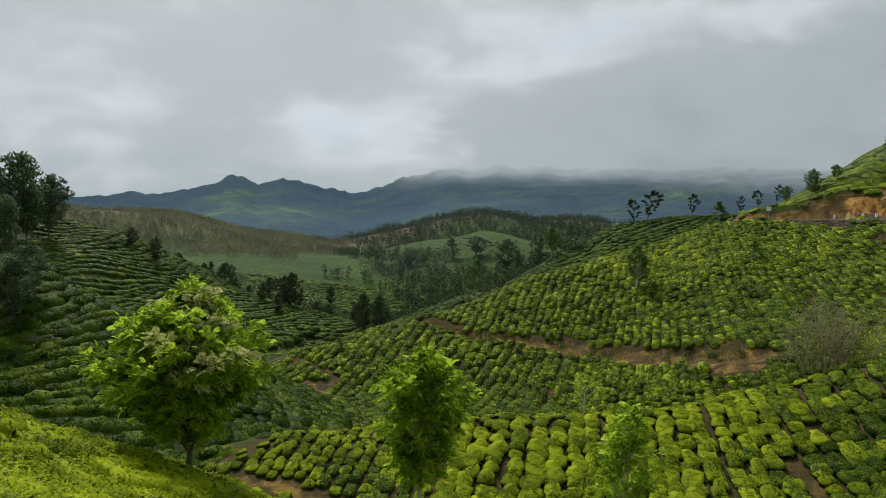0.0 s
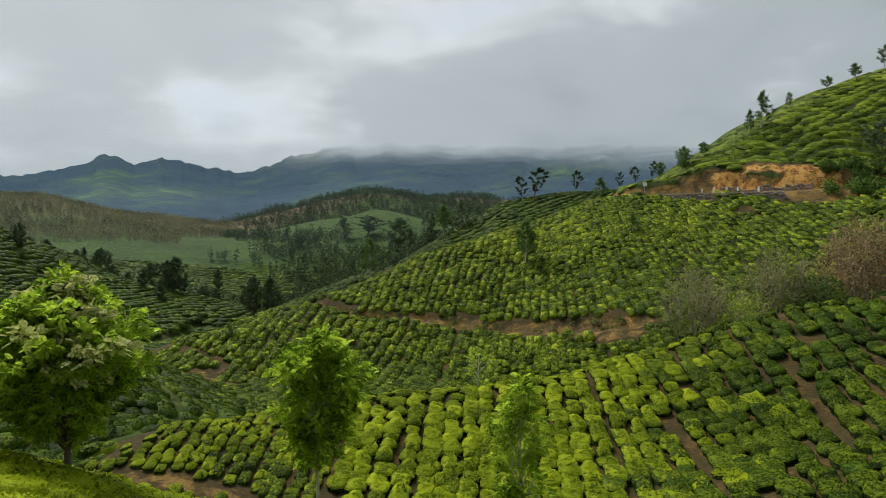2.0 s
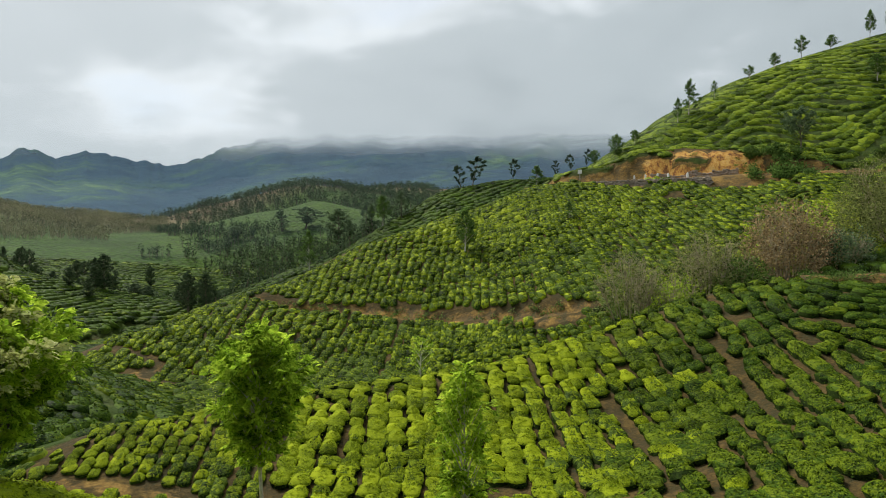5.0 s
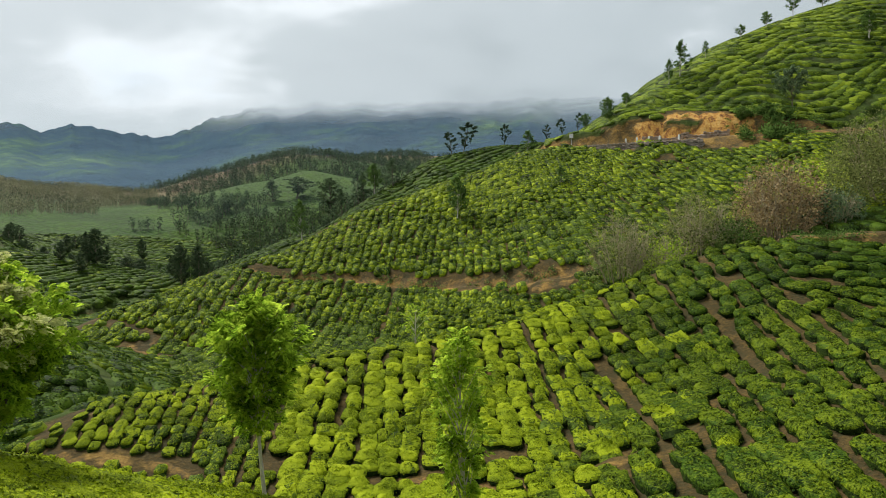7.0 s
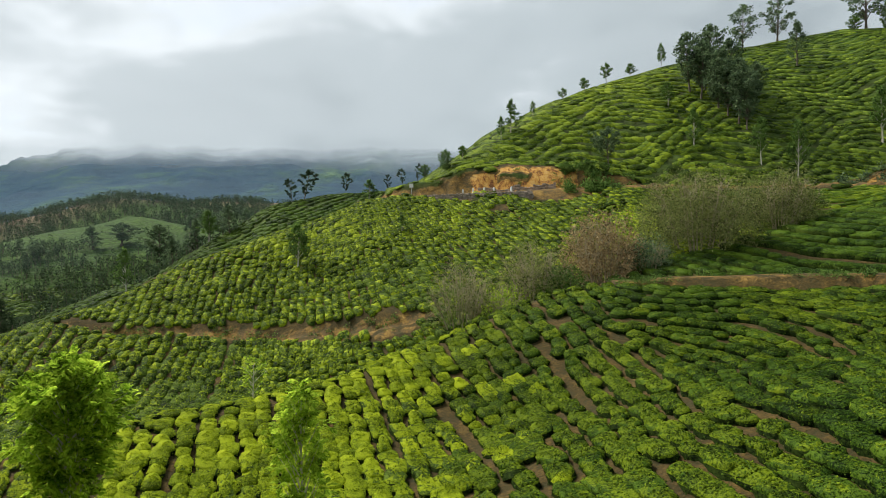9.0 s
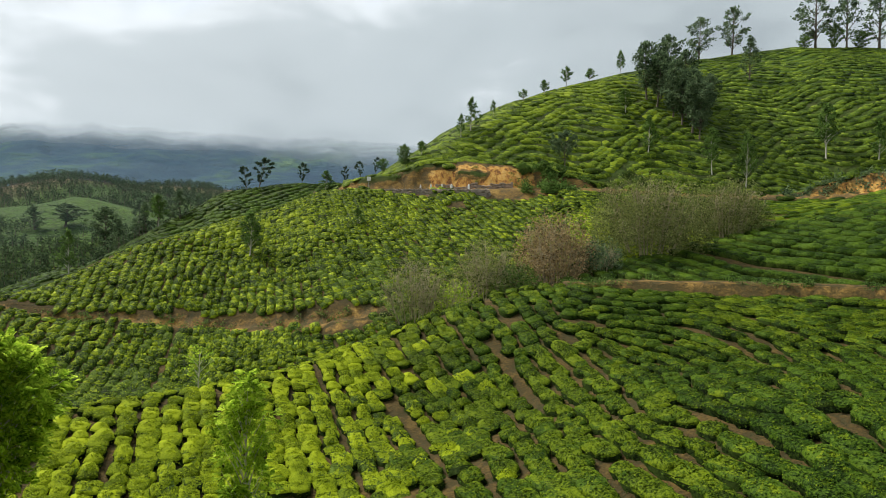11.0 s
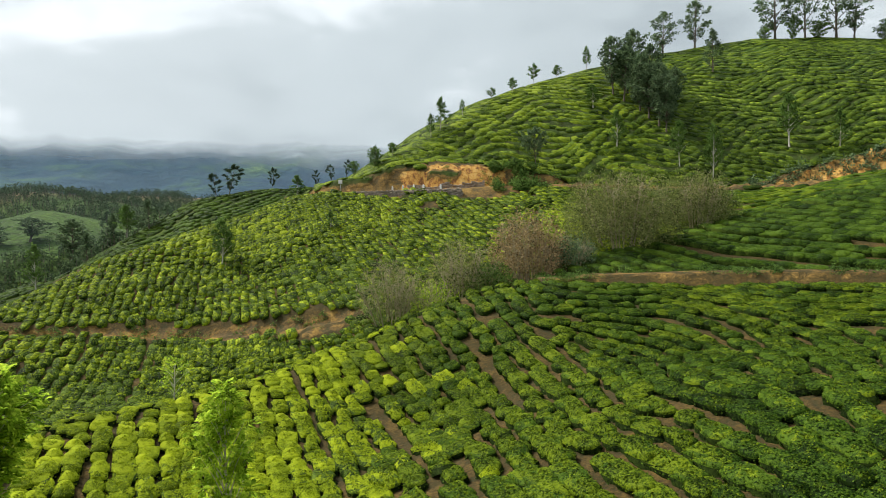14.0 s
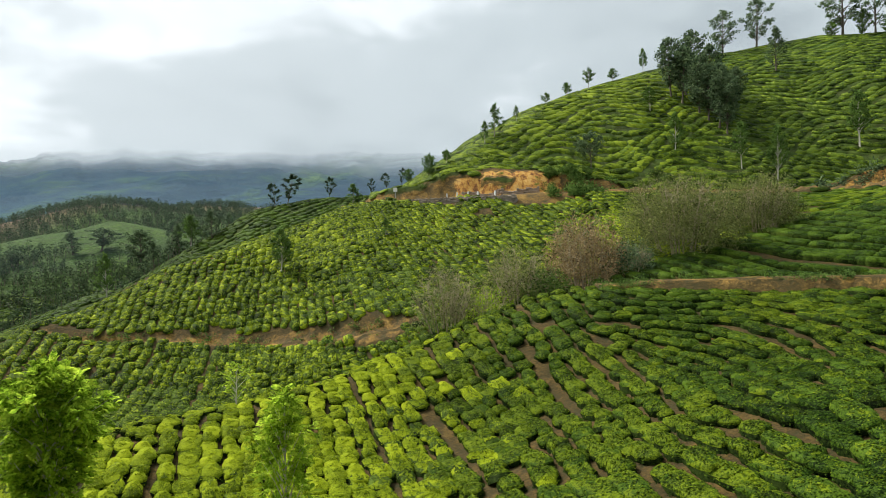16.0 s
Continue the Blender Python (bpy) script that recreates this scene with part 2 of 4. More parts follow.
hill("field", [crest(7, -2.3, 66, TEA), crest(12.5, -.8, 74, TEA), crest(17, .2, 80, TEA), crest(23, 2.2, 88, TEA),
               crest(33, 4.3, 96, TEA), crest(45, 5.2, 100, TEA)], .27, .3, 3, .5)
hill("shelf", [crest(5, 5, 104, TEA), crest(12, 4.6, 106, TEA), crest(19, 4.1, 112, TEA), crest(26, 4.1, 112, TEA),
               crest(36, 5.6, 112, TEA)], .33, .1, 3, .5)
hill("upper", [crest(-9.5, 5.7, 109, .3, .5), crest(-6.9, 7.3, 112, .3, .6), crest(-4.3, 8.8, 117, .3, .62), crest(-1.2, 10.6, 126, .3, .6),
               crest(2.1, 12.1, 136, .3, .57), crest(5.4, 13.1, 145, .3, .56), crest(10, 14.0, 160, .3, .55),
               crest(17.7, 14.6, 183, .3, .53), crest(22.3, 14.8, 190, .3, .5), crest(27, 14.2, 200, .3, .46),
               crest(33, 13.1, 205, .3, .43), crest(40, 11.8, 208, .3, .4)], .42, .4, 6, .6)
hill("brow", [crest(-9, 5.7, 106, TEA), crest(-6.8, 6.6, 106.5, TEA), crest(-3, 7.1, 107.5, TEA), crest(.8, 7.1, 107.5, TEA), crest(3.5, 6.7, 107.5, TEA), crest(7, 5.9, 107, TEA)], 1.3, .02, 1.5, 1.0)
hill("bank", [crest(22, 4.3, 117, TEA), crest(25, 5.3, 117, TEA), crest(29, 6.1, 118, TEA), crest(34, 7.2, 120, TEA), crest(40, 7.6, 122, TEA)], 1.3, .1, 1.5, 1.0)
hill("second", [crest(-32, -1.8, 142, TEA), crest(-26, 1.8, 140, TEA), crest(-22, 4, 142, TEA), crest(-17.7, 5, 146, TEA),
                crest(-12, 5.2, 150, TEA)], .4, .3, 6, .5)
hill("knob", [crest(-36, 2, 330), crest(-32.7, 2.9, 335), crest(-29, 2.2, 340)], .25, .25, 20, .3)
hill("red", [crest(-47, .5, 420), crest(-43, 2, 440), crest(-39.4, 3.2, 460), crest(-34.2, 4.5, 480), crest(-28.5, 4.1, 520),
             crest(-20, 4, 560)], .2, .2, 20, .3)
hill("brown", [crest(-80, 4, 400), crest(-65, 3.1, 400), crest(-58.4, 3, 410), crest(-53.2, 1.9, 420), crest(-45, 1.6, 440)], .16, .2, 20, .3)
hill("pasture", [crest(-60, -.2, 280), crest(-54, .6, 330), crest(-44, .4, 340)], .11, .2, 20, .3)
hill("leftmid", [crest(-75, 4.2, 150, TEA), crest(-65.4, 2.5, 146, TEA), crest(-62.1, 1.9, 142, TEA), crest(-58.1, .1, 138, TEA),
                 crest(-53.8, -2.3, 132, TEA), crest(-49, -3.5, 126, TEA), crest(-44.6, -4.6, 120, TEA)], .25, .3, 5, .4)
hill("left", [crest(-85, 5, 66, TEA), crest(-75, 3, 66, TEA), crest(-69.4, 0, 66, TEA), crest(-67.1, -1.0, 65, TEA),
              crest(-65.2, -2.3, 63, TEA), crest(-61.8, -3.9, 60, TEA), crest(-60.3, -5.0, 58.5, TEA), crest(-57.6, -7.4, 55, TEA)], .33, .5, 3, .4)
NAMES = list(HILLS)

track("road", [crest(-14.5, 4.0, 106), crest(-12.5, 4.2, 103), crest(-9.5, 4.4, 101.5), crest(-6.8, 4.5, 101), crest(.8, 4.6, 101),
               crest(5, 4.6, 102), crest(9, 4.55, 104), crest(15, 4.2, 109), crest(20, 3.9, 112), crest(25, 3.8, 113),
               crest(30, 4.5, 114), crest(38, 5.5, 117)], 2.2, 1.7, .7)
track("hill_path", [crest(-38.3, -4.7, 84.5, .2), crest(-34.2, -6.1, 79.5, .2), crest(-30.2, -6.1, 79.3, .2), crest(-25.8, -6.7, 77, .2), crest(-21.5, -7.0, 74, .2),
                    crest(-17, -6.9, 71.2, .2), crest(-12.8, -6.5, 68.8, .2), crest(-10.2, -6.1, 68, .2)], .5, 1.6, .2)
track("field_path", [crest(5.5, -2.9, 62.3), crest(12, -2.65, 63.2), crest(20, -2.5, 63.8), crest(30, -2.4, 64.6), crest(40, -2.3, 65.5)], 1.2, .8, .2)


def along(X, Y, points):
    """Nearest place on a line of points: squared distance, height there, side, slope there, and whether it lies past an end."""
    best, z = np.full(X.shape, 1e18), np.zeros_like(X)
    side, slope, past = np.zeros_like(X), np.zeros_like(X), np.zeros_like(X)
    last = len(points) - 2
    for i, (p, q) in enumerate(zip(points[:-1], points[1:])):
        dx, dy = q[0] - p[0], q[1] - p[1]
        u = ((X - p[0]) * dx + (Y - p[1]) * dy) / (dx * dx + dy * dy)
        s = np.clip(u, 0, 1)
        qx, qy = X - p[0] - s * dx, Y - p[1] - s * dy
        d2 = qx * qx + qy * qy
        m = d2 < best
        best, z = np.where(m, d2, best), np.where(m, p[2] + s * (q[2] - p[2]), z)
        side = np.where(m, np.sign(dx * qy - dy * qx), side)
        out = (u < 0) & (i == 0) | (u > 1) & (i == last)
        past = np.where(m, out, past)
        if p[3] is not None:
            slope = np.where(m, p[3] + s * (q[3] - p[3]), slope)
    return best, z, side, slope, past


def flank(X, Y, points, near, back, rounding, ends):
    """Height of one hill: the sloping sides of its crest pieces, blended by nearness."""
    total, weight = np.zeros_like(X), np.zeros_like(X)
    closest = np.sqrt(along(X, Y, points)[0]) + .3
    last = len(points) - 2
    for i, (p, q) in enumerate(zip(points[:-1], points[1:])):
        dx, dy = q[0] - p[0], q[1] - p[1]
        u = ((X - p[0]) * dx + (Y - p[1]) * dy) / (dx * dx + dy * dy)
        s = np.clip(u, 0, 1)
        qx, qy = X - p[0] - s * dx, Y - p[1] - s * dy
        slope = near if p[3] is None else p[3] + s * (q[3] - p[3])
        slope = np.where(dx * qy - dy * qx > 0, back, slope)
        out = (u < 0) & (i == 0) | (u > 1) & (i == last)
        slope = np.where(out, np.maximum(slope, ends), slope)
        d2 = qx * qx + qy * qy
        w = (closest / (np.sqrt(d2) + .3)) ** 7
        total += w * (p[2] + s * (q[2] - p[2]) - (np.sqrt(d2 + rounding ** 2) - rounding) * slope)
        weight += w
    return total / weight


def relief(X, Y, roads=True):
    """Ground height, the hill that owns each place, its side (1 behind the crest), metres to the crest, bare-soil share."""
    levels, sides, gaps = [], [], []
    for name in NAMES:
        points, near, back, rounding, ends = HILLS[name]
        d2, z, side, slope, past = along(X, Y, points)
        z = flank(X, Y, points, near, back, rounding, ends)
        if name == "lookout":
            z = z - .5 * np.clip(np.hypot(X, Y) - 20, 0, None)
        levels.append(z), sides.append(side), gaps.append(np.sqrt(d2))
    levels.append(-12.6 - .03 * np.clip(np.hypot(X, Y) - 40, 0, 400))
    Z = np.stack(levels)
    top, owner = Z.max(0), Z.argmax(0)
    k = .6
    h = top + k * np.log(np.exp((Z - top) / k).sum(0))
    S, G = np.stack(sides + [0 * X]), np.stack(gaps + [0 * X])
    pick = lambda A: np.take_along_axis(A, owner[None], 0)[0]
    face = np.isin(owner, [NAMES.index("brow"), NAMES.index("bank")])
    soil = np.where(face & (pick(S) <= 0) & (pick(G) > .9), 1.0, 0.0)
    for points, half, cut, fill in TRACKS.values() if roads else ():
        d2, z, side, slope, past = along(X, Y, points)
        d = np.sqrt(d2)
        off = np.clip(d - half, 0, None)
        steep = np.where(past > 0, 6.0, cut)
        h2 = np.minimum(h, z + off * steep + np.where(d < half, 0, .05))
        h2 = np.where((past > 0) | (off > 6 * fill), h2, np.maximum(h2, z - off * fill))
        soil = np.maximum(soil, np.where((np.abs(h2 - h) > .12) & (d < half + 7) | (d < half) & (past == 0), 1.0, 0.0))
        h = np.where(past > 0, h, h2)
    return h, owner, pick(S), pick(G), soil


# ---- mesh helpers ----
def lattice(x, y, seed):
    n = (np.asarray(x, np.int64) * 374761393 + np.asarray(y, np.int64) * 668265263 + seed * 982451653) & 0xffffffff
    n = ((n ^ (n >> 13)) * 1274126177) & 0xffffffff
    return ((n ^ (n >> 16)) & 0xffff) / 65535.0


def rolling(X, Y, size, seed):
    """Smooth value noise, -1 to 1."""
    u, v = X / size, Y / size
    i, j = np.floor(u), np.floor(v)
    f, g = u - i, v - j
    f, g = f * f * (3 - 2 * f), g * g * (3 - 2 * g)
    a, b = lattice(i, j, seed), lattice(i + 1, j, seed)
    c, d = lattice(i, j + 1, seed), lattice(i + 1, j + 1, seed)
    return 2 * ((a + (b - a) * f) * (1 - g) + (c + (d - c) * f) * g) - 1


def quad_mesh(name, verts, quads, mats, slots, smooth=True):
    """A mesh from arrays of corners and four-sided faces."""
    me = bpy.data.meshes.new(name)
    verts, quads = np.asarray(verts, np.float32), np.asarray(quads, np.int32)
    me.vertices.add(len(verts)), me.loops.add(4 * len(quads)), me.polygons.add(len(quads))
    me.vertices.foreach_set("co", verts.ravel())
    me.loops.foreach_set("vertex_index", quads.ravel())
    me.polygons.foreach_set("loop_start", np.arange(0, 4 * len(quads), 4, dtype=np.int32))
    me.polygons.foreach_set("material_index", np.broadcast_to(np.asarray(mats, np.int32), (len(quads),)).copy())
    me.polygons.foreach_set("use_smooth", np.full(len(quads), smooth))
    for s in slots:
        me.materials.append(s)
    me.update(calc_edges=True)
    me.validate()
    return me


def part(name, me, parent, label=""):
    ob = new(name, me)
    ob.parent = parent
    return tagged(ob, label)


def stamped(template, mats):
    """Many copies of one template (corners, faces, face materials) as joined arrays."""
    v, q, k = template
    m = np.asarray(mats)
    V = np.einsum("nij,vj->nvi", m[:, :3, :3], v) + m[:, None, :3, 3]
    Q = q[None] + (np.arange(len(m)) * len(v))[:, None, None]
    return V.reshape(-1, 3), Q.reshape(-1, 4), np.tile(k, len(m))


def joined(pieces):
    V, Q, K, n = [], [], [], 0
    for v, q, k in pieces:
        V.append(v), Q.append(q + n), K.append(np.broadcast_to(k, (len(q),)))
        n += len(v)
    return np.concatenate(V), np.concatenate(Q), np.concatenate(K)


def tube(path, radii, sides=6):
    """A tapering tube along a path."""
    path, out, q = np.asarray(path, float), [], []
    for i, p in enumerate(path):
        w = path[min(i + 1, len(path) - 1)] - path[max(i - 1, 0)]
        w /= np.linalg.norm(w) + 1e-9
        a = np.cross(w, (0.31, 0.95, 0.11) if abs(w[1]) < .9 else (1, 0, 0))
        a /= np.linalg.norm(a)
        b = np.cross(w, a)
        for s in range(sides):
            e = 2 * math.pi * s / sides
            out.append(p + radii[i] * (math.cos(e) * a + math.sin(e) * b))
    for i in range(len(path) - 1):
        for s in range(sides):
            n = (s + 1) % sides
            q.append((i * sides + s, i * sides + n, (i + 1) * sides + n, (i + 1) * sides + s))
    return np.array(out), np.array(q), np.zeros(len(q), int)


def leaf_cards(rng, centres, normals, length, width, spread=0.8):
    """Bent diamond leaves at the given places, leaning out along the normals."""
    n = len(centres)
    w = normals + rng.normal(0, spread, (n, 3))
    w /= np.linalg.norm(w, axis=1)[:, None] + 1e-9
    s = np.cross(w, rng.normal(0, 1, (n, 3)))
    s /= np.linalg.norm(s, axis=1)[:, None] + 1e-9
    L = length * rng.uniform(.65, 1.35, (n, 1))
    W = width * rng.uniform(.7, 1.3, (n, 1))
    up = np.cross(w, s)
    v = np.stack([centres, centres + w * L * .5 + s * W * .5 + up * L * .08, centres + w * L, centres + w * L * .5 - s * W * .5 + up * L * .08], 1)
    return v.reshape(-1, 3), np.arange(4 * n).reshape(n, 4)


def sprigs(rng, centres, normals, length, width):
    """Leaf sprigs that lie over a leafy surface like loose shingles, each tilted its own way."""
    n = len(centres)
    t = np.cross(normals, rng.normal(0, 1, (n, 3)))
    t /= np.linalg.norm(t, axis=1)[:, None] + 1e-9
    lift = rng.uniform(.05, .8, (n, 1))
    w = t * np.sqrt(1 - lift ** 2) + normals * lift
    s = np.cross(w, normals)
    s /= np.linalg.norm(s, axis=1)[:, None] + 1e-9
    L, W = length * rng.uniform(.7, 1.3, (n, 1)), width * rng.uniform(.7, 1.3, (n, 1))
    o = centres + normals * rng.uniform(-.03, .05, (n, 1)) - w * L * .4
    v = np.stack([o, o + w * L * .55 + s * W * .5, o + w * L, o + w * L * .45 - s * W * .5], 1)
    return v.reshape(-1, 3), np.arange(4 * n).reshape(n, 4)


# ---- ground sheet ----
def stretched(steps, start, grow, limit):
    out, x, d = [], 0.0, start
    for _ in range(steps):
        x += d
        out.append(x)
    while x < limit:
        d *= grow
        x += d
        out.append(x)
    return out


def surface(X, Y):
    h, owner, side, gap, soil = relief(X, Y)
    r = np.hypot(X, Y)
    far = np.clip((r - 120) / 200, 0, 1)
    h = h + .16 * rolling(X, Y, 4.0, 3) + .3 * rolling(X, Y, 11.0, 4) * (1 - soil) + far * (2.2 * rolling(X, Y, 60.0, 5) + .8 * rolling(X, Y, 22.0, 6))
    h = h + np.where((soil > .5) & (Y > 100), .35 * rolling(X, Y, 1.6, 8) + .3 * rolling(X, Y, .8, 9), 0)
    h = h - np.clip(r - 700, 0, 1e9) * .012
    return h, owner, side, gap, soil


def height_at(x, y):
    return float(surface(np.array([x], float), np.array([y], float))[0][0])


right = stretched(135, .8, 1.09, 4600)
left = stretched(135, .8, 1.09, 4600)
xs = np.array([-v for v in reversed(left)] + [0.0] + right)
ys = np.array([-v for v in reversed(stretched(8, 1.0, 1.25, 4600))] + [0.0] + stretched(165, .78, 1.09, 4600))
GX, GY = np.meshgrid(xs, ys, indexing="ij")
gh, gown, gside, ggap, gsoil = surface(GX, GY)
nx, ny = GX.shape
idx = np.arange(nx * ny).reshape(nx, ny)
faces = np.stack([idx[:-1, :-1], idx[1:, :-1], idx[1:, 1:], idx[:-1, 1:]], -1).reshape(-1, 4)
me = quad_mesh("ground", np.stack([GX, GY, gh], -1).reshape(-1, 3), faces, 0, [GROUND])
cover = np.zeros((nx, ny, 4), np.float32)
rad = np.hypot(GX, GY)
far_green = np.clip((rad - 125) / 40, 0, 1)
for n in ("upper", "left", "leftmid", "second"):
    far_green = np.where(gown == NAMES.index(n), np.maximum(far_green, .75), far_green)
cover[..., 1] = far_green * (1 - gsoil)
dryness = np.isin(gown, [NAMES.index("brown")]) * np.clip(1 - ggap / 110, 0, 1) + (gown == NAMES.index("red")) * np.clip(1.1 - ggap / 45, 0, 1)
cover[..., 2] = np.clip(dryness, 0, 1)


def near_line(X, Y, points, width):
    d2 = along(X, Y, [(*p, 0, None) for p in points])[0]
    return np.clip(1.3 - np.sqrt(d2) / width, 0, 1)


GULLY = [(-31.0, 21.5), (-26.5, 23.5), (-22.5, 24.4)]
FOOT = [(-13.0, 27.2), (-8.0, 28.2), (-3.0, 28.6)]
VALLEY = [(-55.0, 49.5), (-49.6, 49.6), (-48.6, 48.4), (-50.0, 46.4), (-45.5, 46.8)]
worn = np.maximum(np.maximum(near_line(GX, GY, GULLY, .4), near_line(GX, GY, FOOT, .4)), near_line(GX, GY, VALLEY, .4)) * .6
uphill = along(GX, GY, TRACKS["road"][0])[2] > 0
orange = gsoil * np.where(uphill & (GY > 95) & ((GX > -24) & (GX < 6) | (GX > 46) & (GX < 90)), np.where(GX > 40, .80, np.where(GX < -9.8, .66, 1.0)), np.where(GY > 90, .5, np.where(GX > 3, .32, .66)))
cover[..., 0] = np.maximum(worn, orange)
cover[..., 3] = 1
layer = me.color_attributes.new("cover", "FLOAT_COLOR", "POINT")
layer.data.foreach_set("color", cover.ravel())
ground = tagged(new("ground", me), "hilly ground of reddish soil, weeds and far green slopes", "ground", kind="structure")

# ---- far mountain wall under the cloud ----
bearings, depth = np.radians(np.arange(-95, 70, .22)), np.linspace(0, 1, 60)
MA, MD = np.meshgrid(bearings, depth, indexing="ij")
top = np.interp(np.degrees(bearings), [-95, -75, -65, -58.4, -53.4, -51.6, -49.8, -47.6, -45, -42, -38, -30, -10, 70], [5.5, 5.0, 3.8, 4.8, 6.3, 5.9, 6.2, 6.3, 5.8, 6.1, 7.6, 9, 9, 8])[:, None]
reach = 640 + 2110 * MD
MX, MY = reach * np.sin(MA), reach * np.cos(MA)
rise = np.clip(MD / .84, 0, 1)
ribs = np.abs(rolling(MX, MY, 330.0, 21)) * 70 + np.abs(rolling(MX, MY, 130.0, 22)) * 32 + rolling(MX, MY, 45.0, 23) * 9
MZ = -45 + (2450 * np.tan(np.radians(top)) + 45) * (rise ** 1.2) * np.where(MD > .84, 1 - (MD - .84) * 1.4, 1) - ribs * np.sin(math.pi * rise) * .4 + ribs * .04
MZ += np.clip((MD - .45) / .4, 0, 1) * ((rolling(MA * 2450, 0 * MA, 30.0, 24) * 7 + rolling(MA * 2450, 0 * MA, 12.0, 26) * 4) + rolling(MA * 2450, 0 * MA, 85.0, 25) * 12)
mi = np.arange(MX.size).reshape(MX.shape)
mf = np.stack([mi[:-1, :-1], mi[1:, :-1], mi[1:, 1:], mi[:-1, 1:]], -1).reshape(-1, 4)
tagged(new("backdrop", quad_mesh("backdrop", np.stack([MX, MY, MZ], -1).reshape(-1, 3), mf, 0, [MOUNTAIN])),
       "distant forested mountain range with painted blue haze, fading into low cloud", "mountain", kind="structure")


# ---- tea ----
def bush_template(seed, around, rings, leaves, size, half=(.70, .60, .60), flush=.72, rough=.05, carpet=0.0, flat=.55, bulge=.075):
    """A clipped tea bush: a rounded, flat-topped body of leaves with side shade painted in, and loose shoots over it.
    """
    rng = np.random.default_rng(seed)
    lump = rng.normal(0, 1, (4, 3))
    v = []
    for j in range(rings + 1):
        a = math.pi / 2 * (1 - j / rings) if j else math.pi / 2 * .97
        for i in range(around):
            b = 2 * math.pi * (i + .5 * (j % 2)) / around
            ca, sa = (max(math.cos(a), 0) ** flat if j else .03), math.sin(a) ** (flat + .15)
            cb, s2 = math.copysign(abs(math.cos(b)) ** .75, math.cos(b)), math.copysign(abs(math.sin(b)) ** .75, math.sin(b))
            p = np.array([cb * ca, s2 * ca, sa])
            w = 1 + bulge * sum(math.sin(3.1 * float(l @ p) + 2 * k) for k, l in enumerate(lump)) + rng.normal(0, rough)
            v.append((p[0] * w * half[0], p[1] * w * half[1], p[2] * half[2] * (1 + (w - 1) * .7) - .04))
    v = np.array(v)
    q = []
    for j in range(rings):
        for i in range(around):
            n = (i + 1) % around
            q.append((j * around + i, (j + 1) * around + i, (j + 1) * around + n, j * around + n))
    q = np.array(q)
    centre = v[q].mean(1)
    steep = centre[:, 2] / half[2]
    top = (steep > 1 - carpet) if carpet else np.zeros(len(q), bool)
    # below the carpet the body keeps slot 0, the colour with painted shade
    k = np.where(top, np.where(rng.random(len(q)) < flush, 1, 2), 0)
    weight = np.clip(steep - .05, .06, 1)
    f = rng.choice(len(q), leaves, p=weight / weight.sum())
    mixw = rng.dirichlet((1, 1, 1, 1), leaves)
    c = (v[q[f]] * mixw[..., None]).sum(1)
    nrm = c / np.array(half) ** 2 * .4 + (0, 0, .12)
    nrm /= np.linalg.norm(nrm, axis=1)[:, None]
    lv, lq = sprigs(rng, c, nrm, size, size * .72)
    # young leaves crowd the top, which also stands in for top light
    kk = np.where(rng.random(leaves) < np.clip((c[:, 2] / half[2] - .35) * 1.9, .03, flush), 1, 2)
    return joined([(v, q, k), (lv, lq, kk)])


SHARES = (.15, .28, .42, .6, .78, .92, 1.0)
NEAR_KIND = [bush_template(10 + s, 9, 3, 340, .09, (.76, .68, .52), .95, .04, .85, .4) for s in range(4)]
SPUR_KIND = [bush_template(30 + s, 9, 3, 230, .108, (.76, .60, .54), f, .06, .42) for s, f in enumerate(SHARES)]
MID_KIND = [bush_template(50 + s, 8, 2, 46, .18, (.74, .62, .40), f, .10, .85) for s, f in enumerate((.25, .34, .42, .5, .58, .68, .85))]
FAR_KIND = [bush_template(70 + s, 8, 2, 12, .2, (1.06, .86, .23), f, .05, .9, f2) for s, (f, f2) in enumerate(((.2, .5), (.4, .5), (.6, .5), (.75, .42), (.9, .42)))]
LOW_KIND = [bush_template(80 + s, 7, 2, 4, .3, (.80, .70, .40), f, .06, .5) for s, f in enumerate((.1, .4, .7))]
HEDGE_KIND = [bush_template(90 + s, 9, 3, 44, .13, (.80, .62, .72), f, .02, .3, .42, .02) for s, f in enumerate((.6, .65, .7, .75, .8))]

WX, WY = np.arange(-205, 125, .7), np.arange(-8, 215, .7)
wx, wy = np.meshgrid(WX, WY, indexing="ij")
wh, wown, wside, wgap, wsoil = surface(wx, wy)
wz = relief(wx, wy)[0]
wdx, wdy = np.gradient(wz, .7)
fall = np.degrees(np.arctan2(wz, np.hypot(wx, wy)))
fall_x, fall_y = np.gradient(fall, .7)
turn_x, turn_y = np.gradient(np.degrees(np.arctan2(wx, wy)), .7)
gauze = np.maximum(np.maximum(near_line(wx, wy, GULLY, .4), near_line(wx, wy, FOOT, .4)), near_line(wx, wy, VALLEY, .4)) > .35
bare = (wsoil > .5) | gauze
bare[1:-1, 1:-1] |= (bare[:-2, 1:-1] | bare[2:, 1:-1] | bare[1:-1, :-2] | bare[1:-1, 2:]) & (wx[1:-1, 1:-1] > 4) & (wy[1:-1, 1:-1] < 68)
thin = rolling(wx, wy, 5.0, 31) + .6 * rolling(wx, wy, 1.7, 32)


